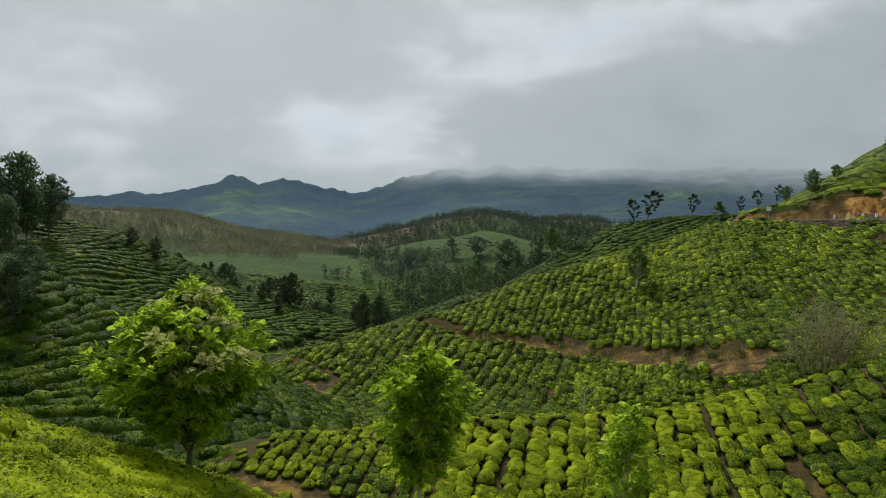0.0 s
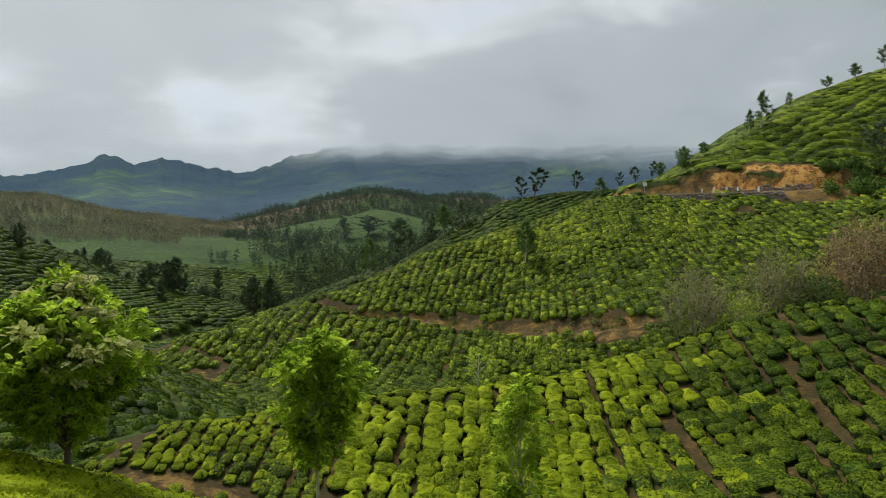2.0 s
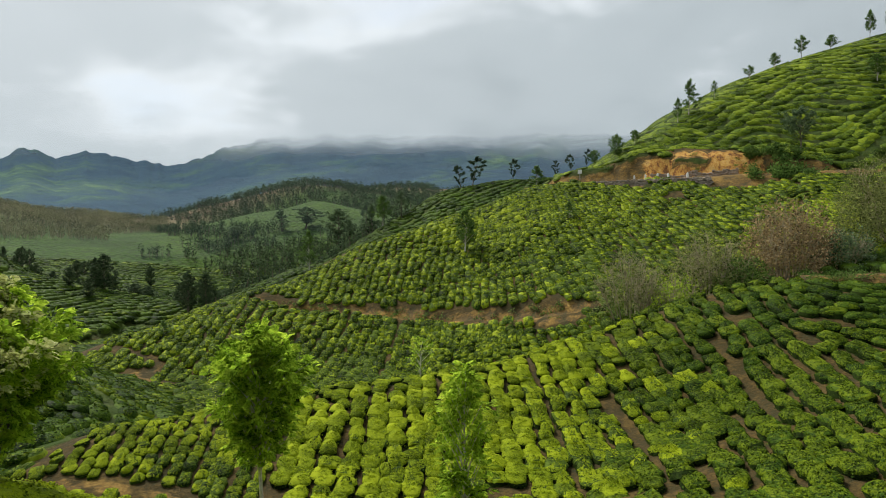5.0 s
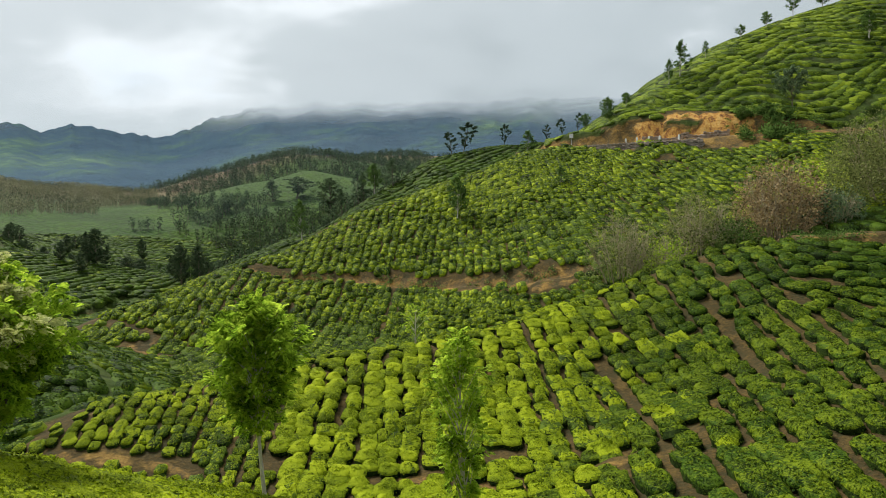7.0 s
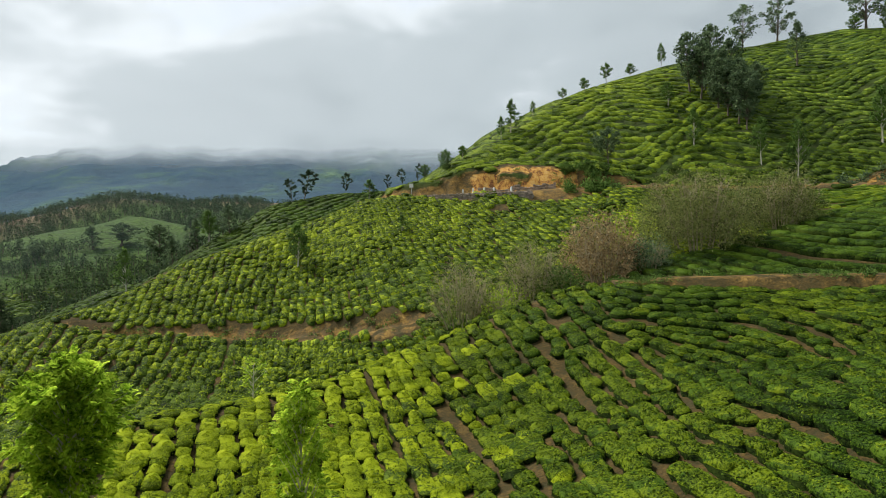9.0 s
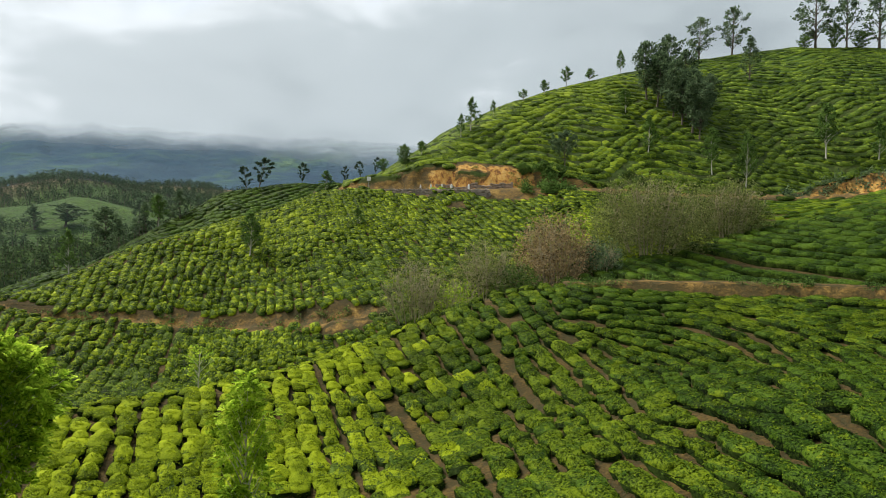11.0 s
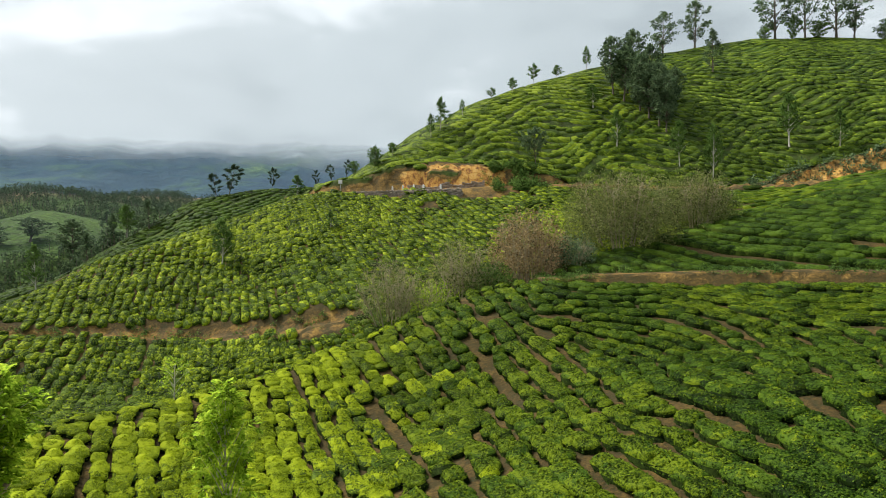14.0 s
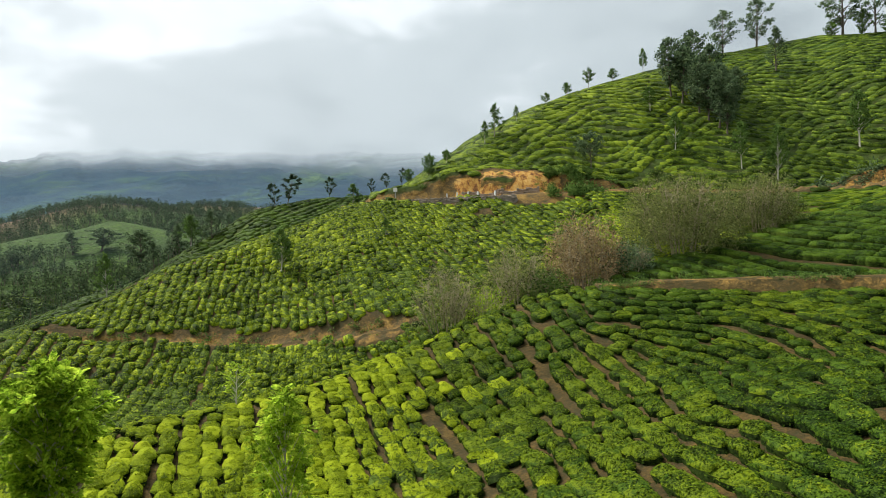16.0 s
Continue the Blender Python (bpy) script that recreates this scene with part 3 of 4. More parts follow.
def rows_of(mask, heading, spacing, first, step=.45, fill=.88):
    """Evenly spaced planting rows that follow a heading over the places in the mask: lists of (x, y, heading)."""
    cells, rows, cell = {}, [], spacing
    x0, y0, nxx, nyy = WX[0], WY[0], len(WX), len(WY)

    def inside(x, y):
        i, j = int((x - x0) / .7), int((y - y0) / .7)
        return 0 <= i < nxx and 0 <= j < nyy and mask[i, j]

    def crowded(x, y, reach, own):
        ci, cj = int(x // cell), int(y // cell)
        r2 = reach * reach
        for a in (ci - 1, ci, ci + 1):
            for b in (cj - 1, cj, cj + 1):
                for px, py, o in cells.get((a, b), ()):
                    if o != own and (px - x) ** 2 + (py - y) ** 2 < r2:
                        return True
        return False

    queue, waiting, at = [], list(reversed(first)), 0
    while at < len(queue) or waiting:
        if at < len(queue):
            sx, sy = queue[at]
            at += 1
        else:
            sx, sy = waiting.pop()
        if not inside(sx, sy) or crowded(sx, sy, spacing * fill, -1):
            continue
        own, line = len(rows), [(sx, sy)]
        for sign in (1, -1):
            x, y, px, py = sx, sy, 0, 0
            run = []
            for _ in range(400):
                hx, hy = heading(x, y)
                if sign < 0:
                    hx, hy = -hx, -hy
                if px * hx + py * hy < 0:
                    hx, hy = -hx, -hy
                px, py = hx, hy
                x, y = x + hx * step, y + hy * step
                if not inside(x, y) or crowded(x, y, spacing * .6, own):
                    break
                run.append((x, y))
            line = line + run if sign > 0 else run[::-1] + line
        for x, y in line:
            cells.setdefault((int(x // cell), int(y // cell)), []).append((x, y, own))
        if len(line) < 3:
            continue
        rows.append(line)
        for i in range(0, len(line), 3):
            a, b = line[max(i - 1, 0)], line[min(i + 1, len(line) - 1)]
            tx, ty = b[0] - a[0], b[1] - a[1]
            n = math.hypot(tx, ty) or 1
            for s in (1, -1):
                queue.append((line[i][0] - s * ty / n * spacing, line[i][1] + s * tx / n * spacing))
    return rows


def sample(A, x, y):
    return A[min(max(int(round((x - WX[0]) / .7)), 0), len(WX) - 1), min(max(int(round((y - WY[0]) / .7)), 0), len(WY) - 1)]


def planted(rows, pitch, seed, wide=1.0, gaps=.0, tilt=.9, loose=.11):
    """Matrices of bushes along the rows, set on the slope."""
    rng, out = np.random.default_rng(seed), []
    for line in rows:
        run, want = 0.0, rng.uniform(0, pitch)
        for a, b in zip(line[:-1], line[1:]):
            d = math.hypot(b[0] - a[0], b[1] - a[1])
            while run + d >= want:
                s = (want - run) / d
                x, y = a[0] + s * (b[0] - a[0]), a[1] + s * (b[1] - a[1])
                want += pitch * rng.uniform(.8, 1.22)
                if sample(bare, x, y) or sample(thin, x, y) > 1.3 - gaps:
                    continue
                x, y = x + rng.normal(0, loose), y + rng.normal(0, loose)
                gx, gy = sample(wdx, x, y) * tilt, sample(wdy, x, y) * tilt
                up = np.array([-gx, -gy, 1.0])
                up /= np.linalg.norm(up)
                e = np.array([b[0] - a[0], b[1] - a[1], 0.0]) / d
                e = e - up * (e @ up)
                e /= np.linalg.norm(e)
                f = np.cross(up, e)
                flip = 1 if rng.random() < .5 else -1
                k = 1 + loose * rng.uniform(-1.7, 1.9)
                m = np.eye(4)
                m[:3, 0], m[:3, 1], m[:3, 2] = e * flip * k * rng.uniform(.9, 1.2), f * flip * k * wide, up * rng.uniform(.82, 1.14)
                m[:3, 3] = x, y, 0
                out.append(m)
            run += d
    out = np.array(out)
    out[:, 2, 3] = surface(out[:, 0, 3], out[:, 1, 3])[0] - .03
    return out


def unit(x, y):
    n = math.hypot(x, y) or 1
    return x / n, y / n


def bearing_way(deg):
    return math.sin(radians(deg)), math.cos(radians(deg))


def contour(turn=0.0, wobble=.35):
    c, s = math.cos(radians(turn)), math.sin(radians(turn))

    def way(x, y):
        gx, gy = sample(wdx, x, y), sample(wdy, x, y)
        hx, hy = unit(gy, -gx)
        e = wobble * math.sin(x * .31 + 1.7 * math.sin(y * .23)) * .6
        hx, hy = unit(hx - hy * e, hy + hx * e)
        return hx * c - hy * s, hx * s + hy * c
    return way


LEAN_AT = ([-50, -36, -28, -20, -12, -5, 2, 8, 14, 20, 27, 40], [124, 114, 98, 82, 64, 54, 46, 36, 25, 27, 36, 42])


def spur_way(x, y):
    """Rows that fan over the rounded spur: straight down its nose, then swinging round its flank."""
    b = math.degrees(math.atan2(x, y))
    low = min(max((sample(fall, x, y) + 5.0) / -4.0, .25), 1.0)
    a = float(np.interp(b, *LEAN_AT))
    a = a * (low if b > 6 else 1.0) + 9 * math.sin(x * .37 + 1.3 * math.sin(y * .29)) * min(max((b + 12) / 16, .25), 1.0)
    ca, sa = math.cos(radians(a)), math.sin(radians(a))
    gx = ca * sample(fall_x, x, y) + sa * sample(turn_x, x, y)
    gy = ca * sample(fall_y, x, y) + sa * sample(turn_y, x, y)
    return unit(-gy, gx)


def mid_way(x, y):
    return bearing_way(-20 - 12 * min(max((x + 22) / 30, 0), 1) + 5 * math.sin(x * .14))


def field_way(x, y):
    """Hedges that come down the field at a slant and end at the path."""
    b = math.degrees(math.atan2(x, y))
    a = float(np.interp(b, [6, 16, 26, 40], [22, 15, 8, 4])) + 2.5 * math.sin(x * .16)
    ca, sa = math.cos(radians(a)), math.sin(radians(a))
    gx = ca * sample(fall_x, x, y) + sa * sample(turn_x, x, y)
    gy = ca * sample(fall_y, x, y) + sa * sample(turn_y, x, y)
    return unit(-gy, gx)


own = lambda *names: np.isin(wown, [NAMES.index(n) for n in names])
front = (wside < 0) | (wgap < 5)
wr = np.hypot(wx, wy)
valley = wown == len(NAMES)
above = (along(wx, wy, TRACKS["road"][0])[2] > 0) & (wr > 98)
open_hill = own("mid", "upper", "brow", "shelf", "field") & ~above
spur_mask = (own("apron") | own("spur") & ((wside <= 0) | (wgap < 2.5)) | valley & (wr < 52) & (wy > 12)) & ~bare & (wx < 40)
look_mask = own("lookout") & (wy > 2) & (wr > 4.5) & ((wr < 29) | (wr < 42) & (wx > -18)) & (wx < 2) & ~bare
mid_mask = (open_hill & ~(own("mid") & (wside > 0) & (wgap > 4)) & ~own("field") & (wx < 24) | valley & (wr >= 52) & (wx > -66) | own("spur") & (wside > 0) & (wgap >= 2.5)) & ~bare & (wr < 104) & (wr > 50) & (wx < 30) & ((wy > 66) | (wx < 8))
field_mask = own("field") & ((wside <= 0) | (wgap < 2.5)) & ~bare & (wx < 75) & ~mid_mask & (wr > 62)
shelf_mask = (open_hill | own("bank")) & ~above & (wx >= 14) & ~bare & (wx < 80) & ~mid_mask & ~field_mask & (wr > 70)
upper_mask = own("upper", "shelf", "brow", "bank") & above & ((wside <= 0) | (wgap < 9) | ~own("upper")) & ~bare & (wx > -32) & (wx < 122)
left_mask = (own("left") & ((wside < 0) | (wgap < 34)) | own("lookout") & (wr >= 29) & (wx < -18)) & ~bare & (wx > -85)
leftmid_mask = (own("leftmid") & front | valley & (wr >= 76) & (wr < 130) & (wx < -50)) & ~bare & (wx > -150)
valley_mask = (valley | own("knob", "pasture", "brown") | own("leftmid") & (wside > 0) | own("mid") & (wside > 0) & (wgap > 4)) & ~bare & (wx < -55) & (wx > -200) & (wr > 115) & (wr < 235) & ~leftmid_mask
second_mask = own("second") & front & ~bare


def seeds(mask, stride=23):
    i, j = np.nonzero(mask)
    return [(WX[a], WY[b]) for a, b in list(zip(i, j))[::stride]]


def freshness(mats, count, seed, bias=0.0, spread=1.0, single=.2):
    """Which kind of bush grows at each place, from old dark foliage to a full young flush: in drifts, and bush by bush."""
    rng = np.random.default_rng(seed)
    x, y = mats[:, 0, 3], mats[:, 1, 3]
    f = .5 + .42 * rolling(x, y, 6.0 * spread, 61) + .3 * single / .2 * rolling(x, y, 2.2 * spread, 62) + rng.normal(0, single, len(mats)) + bias
    return np.clip((f * count).astype(int), 0, count - 1)


def stuff(name, kinds, mats, label, seed, young=TEA_FLUSH, old=TEA_OLD, bias=0.0, spread=1.0, single=.2, inner=TEA_INNER_SHADE):
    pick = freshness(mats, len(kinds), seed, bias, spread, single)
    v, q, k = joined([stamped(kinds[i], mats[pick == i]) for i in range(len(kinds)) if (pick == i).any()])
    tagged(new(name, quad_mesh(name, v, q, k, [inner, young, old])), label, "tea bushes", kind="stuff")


around = np.degrees(np.arctan2(wx, wy))
nose = spur_mask & (around < -37)
west = spur_mask & ~nose & (around < -9)
east = spur_mask & (around >= -9)
nose_m = planted(rows_of(nose, spur_way, .70, seeds(nose, 5), fill=.76), .58, 4, 1.0, .25, .95, .08)
nose_m[:, :3, :3] *= .55
west_m = planted(rows_of(west, spur_way, 1.04, [(-18, 42)] + seeds(west, 5), fill=.66), .84, 5, 1.04, .25, .95, .12)
west_m[:, :3, :3] *= .9
east_m = planted(rows_of(east, spur_way, 1.32, [(10, 42)] + seeds(east, 5), fill=.66), .96, 16, .98, .3, .95, .12)
east_m[:, :3, :3] *= .95
near_m = planted(rows_of(look_mask, contour(0, .1), 1.12, seeds(look_mask)), 1.05, 6, .98, -.8)
mid_m = planted(rows_of(mid_mask, mid_way, .98, [(-30, 75)] + seeds(mid_mask)), .84, 7, .98, .12)
mid_m[:, :3, :3] *= .9
field_m = planted(rows_of(field_mask, field_way, 1.85, [(30, 72)] + seeds(field_mask)), .66, 8, 1.0, -.6, 1.0, .02)
shelf_m = planted(rows_of(shelf_mask, contour(20, .7), 1.25, seeds(shelf_mask)), 1.1, 15, 1.0, -.1)
upper_m = planted(rows_of(upper_mask, contour(12, 1.1), 1.5, seeds(upper_mask), fill=.7), 1.2, 9, 1.0, -.3, 1.0, .1)
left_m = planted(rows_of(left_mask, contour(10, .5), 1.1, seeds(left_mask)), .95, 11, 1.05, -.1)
leftmid_m = planted(rows_of(leftmid_mask, contour(8, .6), 1.2, seeds(leftmid_mask)), 1.0, 12, 1.0, -.1)
valley_m = planted(rows_of(valley_mask, contour(8, .6), 1.7, seeds(valley_mask)), 1.4, 14, 1.4, -.1)
second_m = planted(rows_of(second_mask, contour(60, .4), 1.45, seeds(second_mask)), 1.25, 13, 1.05, -.1)

# the bushes on the foot of the spur, one by one
both_m = np.concatenate([west_m, east_m])
bx, by = both_m[:, 0, 3], both_m[:, 1, 3]
# sunny and unlit parts of the spur, painted as bright and dark leaves
lit_side = np.degrees(np.arctan2(bx, by)) + 6 * rolling(bx, by, 7.0, 63) + np.random.default_rng(64).normal(0, 3, len(both_m)) < -6
# fewer young shoots to the right, which also paints the light's fall-off
lean = lambda m: -.032 * np.clip(m[:, 0, 3] + 10, -8, 20)
for mats, young, old, bias, sd, label in (
        (both_m[lit_side], TEA_SPRING_LIT, TEA_OLD, .40, 77, "clipped tea bush, young shoots brightened to stand in for sunlight"),
        (both_m[~lit_side], TEA_MATURE_DIM, TEA_HEDGE, .44, 78, "clipped tea bush with few young shoots, darkened to stand in for shade")):
    meshes = [quad_mesh("tea_bush", *t, [TEA_DEEP_SHADE, young, old]) for t in SPUR_KIND]
    ranked = np.argsort(np.hypot(mats[:, 0, 3] + 2, mats[:, 1, 3] - 26))
    single = np.zeros(len(mats), bool)
    single[ranked[:150]] = True
    for m, k in zip(mats[single], freshness(mats[single], len(meshes), sd, bias + lean(mats[single]), 1.0, .14)):
        b = new("tea_bush", meshes[k])
        b.matrix_world = Matrix(m.tolist())
        tagged(b, label, "tea bush", "tea bushes on the spur")
    stuff("tea_rows", SPUR_KIND, mats[~single], "rows of clipped tea bushes over a rounded spur", sd, young, old, bias=bias + lean(mats[~single]), single=.14, inner=TEA_DEEP_SHADE)
# nose and near slope take the leaves brightened for the sun patch
stuff("tea_rows", SPUR_KIND, nose_m, "close rows of tea bushes on the nose of the spur", 12, TEA_SPRING_LIT, TEA_OLD, bias=.2)
stuff("tea_canopy", NEAR_KIND, near_m, "dense leafy tea canopy on the near slope", 2, TEA_SPRING_LIT, TEA_FLUSH)
stuff("tea_rows", MID_KIND, mid_m, "rows of tea bushes running down the middle hill", 3, bias=-.12 + .26 * np.clip((mid_m[:, 1, 3] + .25 * mid_m[:, 0, 3] - 70) / 14, 0, 1), spread=1.8, single=.08)
stuff("tea_hedges", HEDGE_KIND, field_m, "long dark tea hedges above a bare earth path", 4, TEA_HEDGE, TEA_HEDGE, single=.08)
stuff("tea_rows", FAR_KIND, shelf_m, "patchy tea bushes between the hedges and the upper road", 10, TEA_MATURE_DIM, TEA_HEDGE, bias=-.2)
stuff("tea_rows", FAR_KIND, upper_m, "wavy tea rows on the high hill", 5, TEA_HILL, TEA_OLD, bias=.12 - .010 * np.clip(upper_m[:, 0, 3] - 8, 0, 60), spread=3.4, single=.05)
# darker leaf materials stand in for shade on the left slopes and valley
stuff("tea_rows", MID_KIND, left_m, "tea rows on a slope, its shade painted as darker leaves", 6, TEA_MATURE_DIM, TEA_HEDGE, bias=-.4)
stuff("tea_rows", LOW_KIND, leftmid_m, "tea rows on the low hill across the valley", 7, TEA_MATURE_DIM, TEA_HEDGE, bias=-.5)
stuff("tea_rows", LOW_KIND, valley_m, "tea rows on the valley floor and gentle slopes beyond", 9, TEA_MATURE_DIM, TEA_HEDGE, bias=-.45)
stuff("tea_rows", LOW_KIND[:1], second_m, "tea rows on the ridge behind the road", 8, TEA_HEDGE, TEA_HEDGE, bias=-.4)


# ---- trees ----
def envelope(kind, u):
    """Crown half width from its base (0) to its tip (1)."""
    if kind == "cone":
        return (1 - u) ** .75 * min(1, u * 5 + .45)
    if kind == "egg":
        return math.sin(math.pi * min(max(u * .86 + .1, 0), 1)) ** .8
    if kind == "drop":
        return math.sin(math.pi * min(.5, (u + .12) * 1.15)) if u < .31 else max(0.0, 1 - ((u - .31) / .69) ** 1.5)
    if kind == "spire":
        return (1 - u) ** .62 * min(1, u * 2.2 + .62)
    if kind == "flat":
        return (1 - abs(2 * u - .9) ** 2.2) if u < .95 else .2
    return math.sin(math.pi * min(max(u, .02), .98)) ** .6


def tree(name, height, width, kind, clear, leaf, limbs, per, size, bark, seed, label, lean=.0, trunk=.045, frond=False, rise=.55, bare=.3, crook=.03, pale=.0, sparse=.0):
    """A tree at the origin: a tapered trunk, limbs that climb and droop at their ends, and leaves in tufts along the limbs."""
    rng = np.random.default_rng(seed)
    root = tagged(new(name), label, "tree")
    bend = rng.normal(0, crook * height, (2,))
    spine = lambda u: np.array([bend[0] * math.sin(2.6 * u) + lean * u * u * height, bend[1] * math.sin(2.1 * u), u * height])
    steps = np.linspace(0, .98, 10)
    pieces = [tube([spine(u) - (0, 0, .15 if u == 0 else 0) for u in steps], [height * trunk * (1 - .9 * u) * (1.35 if u == 0 else 1) * .5 for u in steps], 8)]
    tufts, ways, light = [], [], []
    heavy = rng.uniform(0, 2 * math.pi)
    for i in range(limbs):
        v = ((i + rng.uniform(.1, .9)) / limbs) ** .92
        u = clear + (1 - clear) * v * .97
        a = i * 2.4 + rng.normal(0, .45)
        reach = envelope(kind, v) * width / 2 * rng.uniform(.68, 1.14) * (1 + .16 * math.cos(a - heavy))
        if rng.random() < sparse:
            continue
        out = np.array([math.cos(a), math.sin(a), 0.0])
        s = spine(max(u - .10 - .10 * (1 - v), clear * .55))
        lift = rise * rng.uniform(.55, 1.35)
        tip = spine(u) + out * reach + np.array([0, 0, reach * lift * .35])
        mid = (s + tip) / 2 + np.array([0, 0, reach * .10]) + rng.normal(0, .04 * reach, 3)
        r = height * trunk * (.11 + .14 * (1 - v))
        pieces.append(tube([s, mid, tip], [r, r * .55, r * .18], 5))
        count = max(2, int(round(reach * (1 - bare) / (size * 1.7))))
        for k in range(count):
            w = bare + (1 - bare) * (k + rng.uniform(.3, 1.0)) / count
            p = s * (1 - w) ** 2 + 2 * mid * w * (1 - w) + tip * w * w
            side = np.cross(out, (0, 0, 1)) * rng.normal(0, .22) * reach
            p = p + side * w + rng.normal(0, size * .3, 3)
            tufts.append(p), ways.append((out[0], out[1], .5))
            light.append(w > .6 and rng.random() < pale and abs(math.cos(a)) > .5)
    for k in range(4):
        tufts.append(spine(1 - .035 * k) + rng.normal(0, size * .25, 3)), ways.append((0, 0, 1)), light.append(False)
    v, q, k = joined(pieces)
    part("trunk", quad_mesh("trunk", v, q, k, [bark]), root)
    lv, lq, lk, n = [], [], [], 0
    for p, w, shine in zip(tufts, ways, light):
        c = p + rng.normal(0, size * (.56 if frond else .8), (per, 3)) * (1, 1, .75)
        if frond:
            axis = (c - p) / size * .8 + np.array(w) * .6 + rng.normal(0, .3, (per, 3))
            axis[:, 2] += rng.uniform(-.1, .5, per)
            axis /= np.linalg.norm(axis, axis=1)[:, None]
            flat = np.cross(axis, rng.normal(0, .6, (per, 3)) + (0, 0, .7))
            flat /= np.linalg.norm(flat, axis=1)[:, None] + 1e-6
            for j in range(5):
                for sd in (1, -1):
                    o = c + axis * size * (.12 + .2 * j) - np.array([0, 0, 1]) * size * .016 * j * j
                    d = axis * .7 + flat * sd * .8
                    d /= np.linalg.norm(d, axis=1)[:, None]
                    L, W = size * (.60 - .06 * j), size * .25
                    x = np.cross(d, np.cross(axis, flat))
                    lv.append(np.stack([o, o + d * L * .5 + x * W * .5, o + d * L - (0, 0, L * .22), o + d * L * .5 - x * W * .5], 1).reshape(-1, 3))
                    lq.append(np.arange(4 * per).reshape(per, 4) + n)
                    n += 4 * per
            lk.append(np.full(per * 10, 1 if shine else 0))
        else:
            e, f = leaf_cards(rng, c, np.array([w] * per), size * 1.1, size * .8, 1.1)
            lv.append(e), lq.append(f + n), lk.append(np.zeros(per, int))
            n += 4 * per
    part("crown", quad_mesh("crown", np.concatenate(lv), np.concatenate(lq), np.concatenate(lk), leaf), root)
    return root


def stand(ob, x, y, turn=0.0, sink=.1):
    ob.matrix_basis = Matrix.Translation((x, y, height_at(x, y) - sink)) @ Matrix.Rotation(turn, 4, "Z")
    return ob


# three young trees on the near slope
stand(tree("young_tree", 5.4, 4.2, "drop", .34, [OAK_LEAF, OAK_PALE], 84, 30, .22, DARK_BARK, 3,
           "bushy young shade tree with feathery green and silvery leaves", 0, .035, True, .9, .25, .02, .22), -16.1, 10.97)
stand(tree("young_tree", 7.3, 2.8, "egg", .57, [OAK_LEAF], 50, 26, .25, BARK, 8,
           "young shade tree with a pale trunk and egg-shaped crown", .01, .022, True, .9, .2, .015), -12.85, 17.2)
stand(tree("young_tree", 7.6, 1.7, "egg", .34, [OAK_LEAF], 42, 15, .22, BARK, 15,
           "slender young shade tree with a narrow light crown", -.005, .017, True, 1.2, .15, .015), -7.3, 20.3)
stand(tree("young_tree", 4.1, 3.0, "round", .25, [OAK_LEAF], 18, 7, .2, BARK, 21,
           "small thin-leaved tree in the gully between tea slopes", 0, .03, False, .8, .3), -25.4, 56.9)

KINDS = {}


def grove(rows, kinds, group, label, seed):
    """Copies of a few grown trees at (x, y, height, crown width)."""
    rng = np.random.default_rng(seed)
    for x, y, h, w in rows:
        kind = kinds[rng.integers(0, len(kinds))]
        if kind not in KINDS:
            form, clear, ratio, leaf, bark, n, per, size, sd, rise, bare, sparse, slant = SPECIES[kind]
            KINDS[kind] = (tree("hill_tree", 8.0, 8.0 * ratio, form, clear, [leaf], n, per, size, bark, sd, label, slant, .03, False, rise, bare, .06 if slant else .025, .0, sparse), 8.0 * ratio)
            first, made = True, KINDS[kind][0]
        else:
            first, made = False, KINDS[kind][0]
        m = Matrix.Translation((x, y, height_at(x, y) - .15)) @ Matrix.Rotation(rng.uniform(0, 6.28), 4, "Z") @ Matrix.Diagonal((w / KINDS[kind][1], w / KINDS[kind][1], h / 8.0, 1))
        if first:
            made.matrix_basis = m
            t = made
        else:
            t = copy_thing(made, Matrix.Identity(4))
            t.matrix_basis = m
        tagged(t, label, "tree", group)


# form, clear trunk, width to height, leaves, bark, limbs, leaves a tuft, leaf size, seed, rise of limbs, bare part of limbs, missing limbs, slant
SPECIES = {
    "oak_a": ("spire", .38, .5, FAR_LEAF, BARK, 26, 36, .26, 41, .45, .25, .1, 0),
    "oak_b": ("spire", .30, .55, FAR_LEAF, BARK, 26, 36, .26, 42, .45, .25, .2, 0),
    "oak_c": ("egg", .40, .5, FAR_LEAF, BARK, 24, 36, .25, 43, .45, .25, .15, 0),
    "tall_a": ("round", .30, .5, DARK_LEAF, DARK_BARK, 34, 35, .24, 44, .8, .3, .1, 0),
    "tall_b": ("cone", .22, .5, DARK_LEAF, DARK_BARK, 40, 26, .22, 45, .5, .34, .2, 0),
    "tall_c": ("egg", .24, .5, DARK_LEAF, DARK_BARK, 36, 26, .22, 46, .6, .36, .2, 0),
    "dense": ("egg", .26, .6, DARK_LEAF, DARK_BARK, 40, 36, .25, 50, .9, .2, .0, 0),
    "shady": ("egg", .14, .6, SHADE_LEAF, DARK_BARK, 30, 36, .25, 51, .8, .2, .0, 0),
    "flat": ("flat", .45, .8, DARK_LEAF, DARK_BARK, 30, 41, .22, 47, .7, .35, .1, 0),
    "low": ("round", .06, .9, FAR_LEAF, DARK_BARK, 34, 32, .27, 48, .8, .15, .0, 0),
    "crooked": ("round", .25, .62, SHADE_LEAF, DARK_BARK, 16, 79, .22, 49, .9, .5, .1, .16),
}
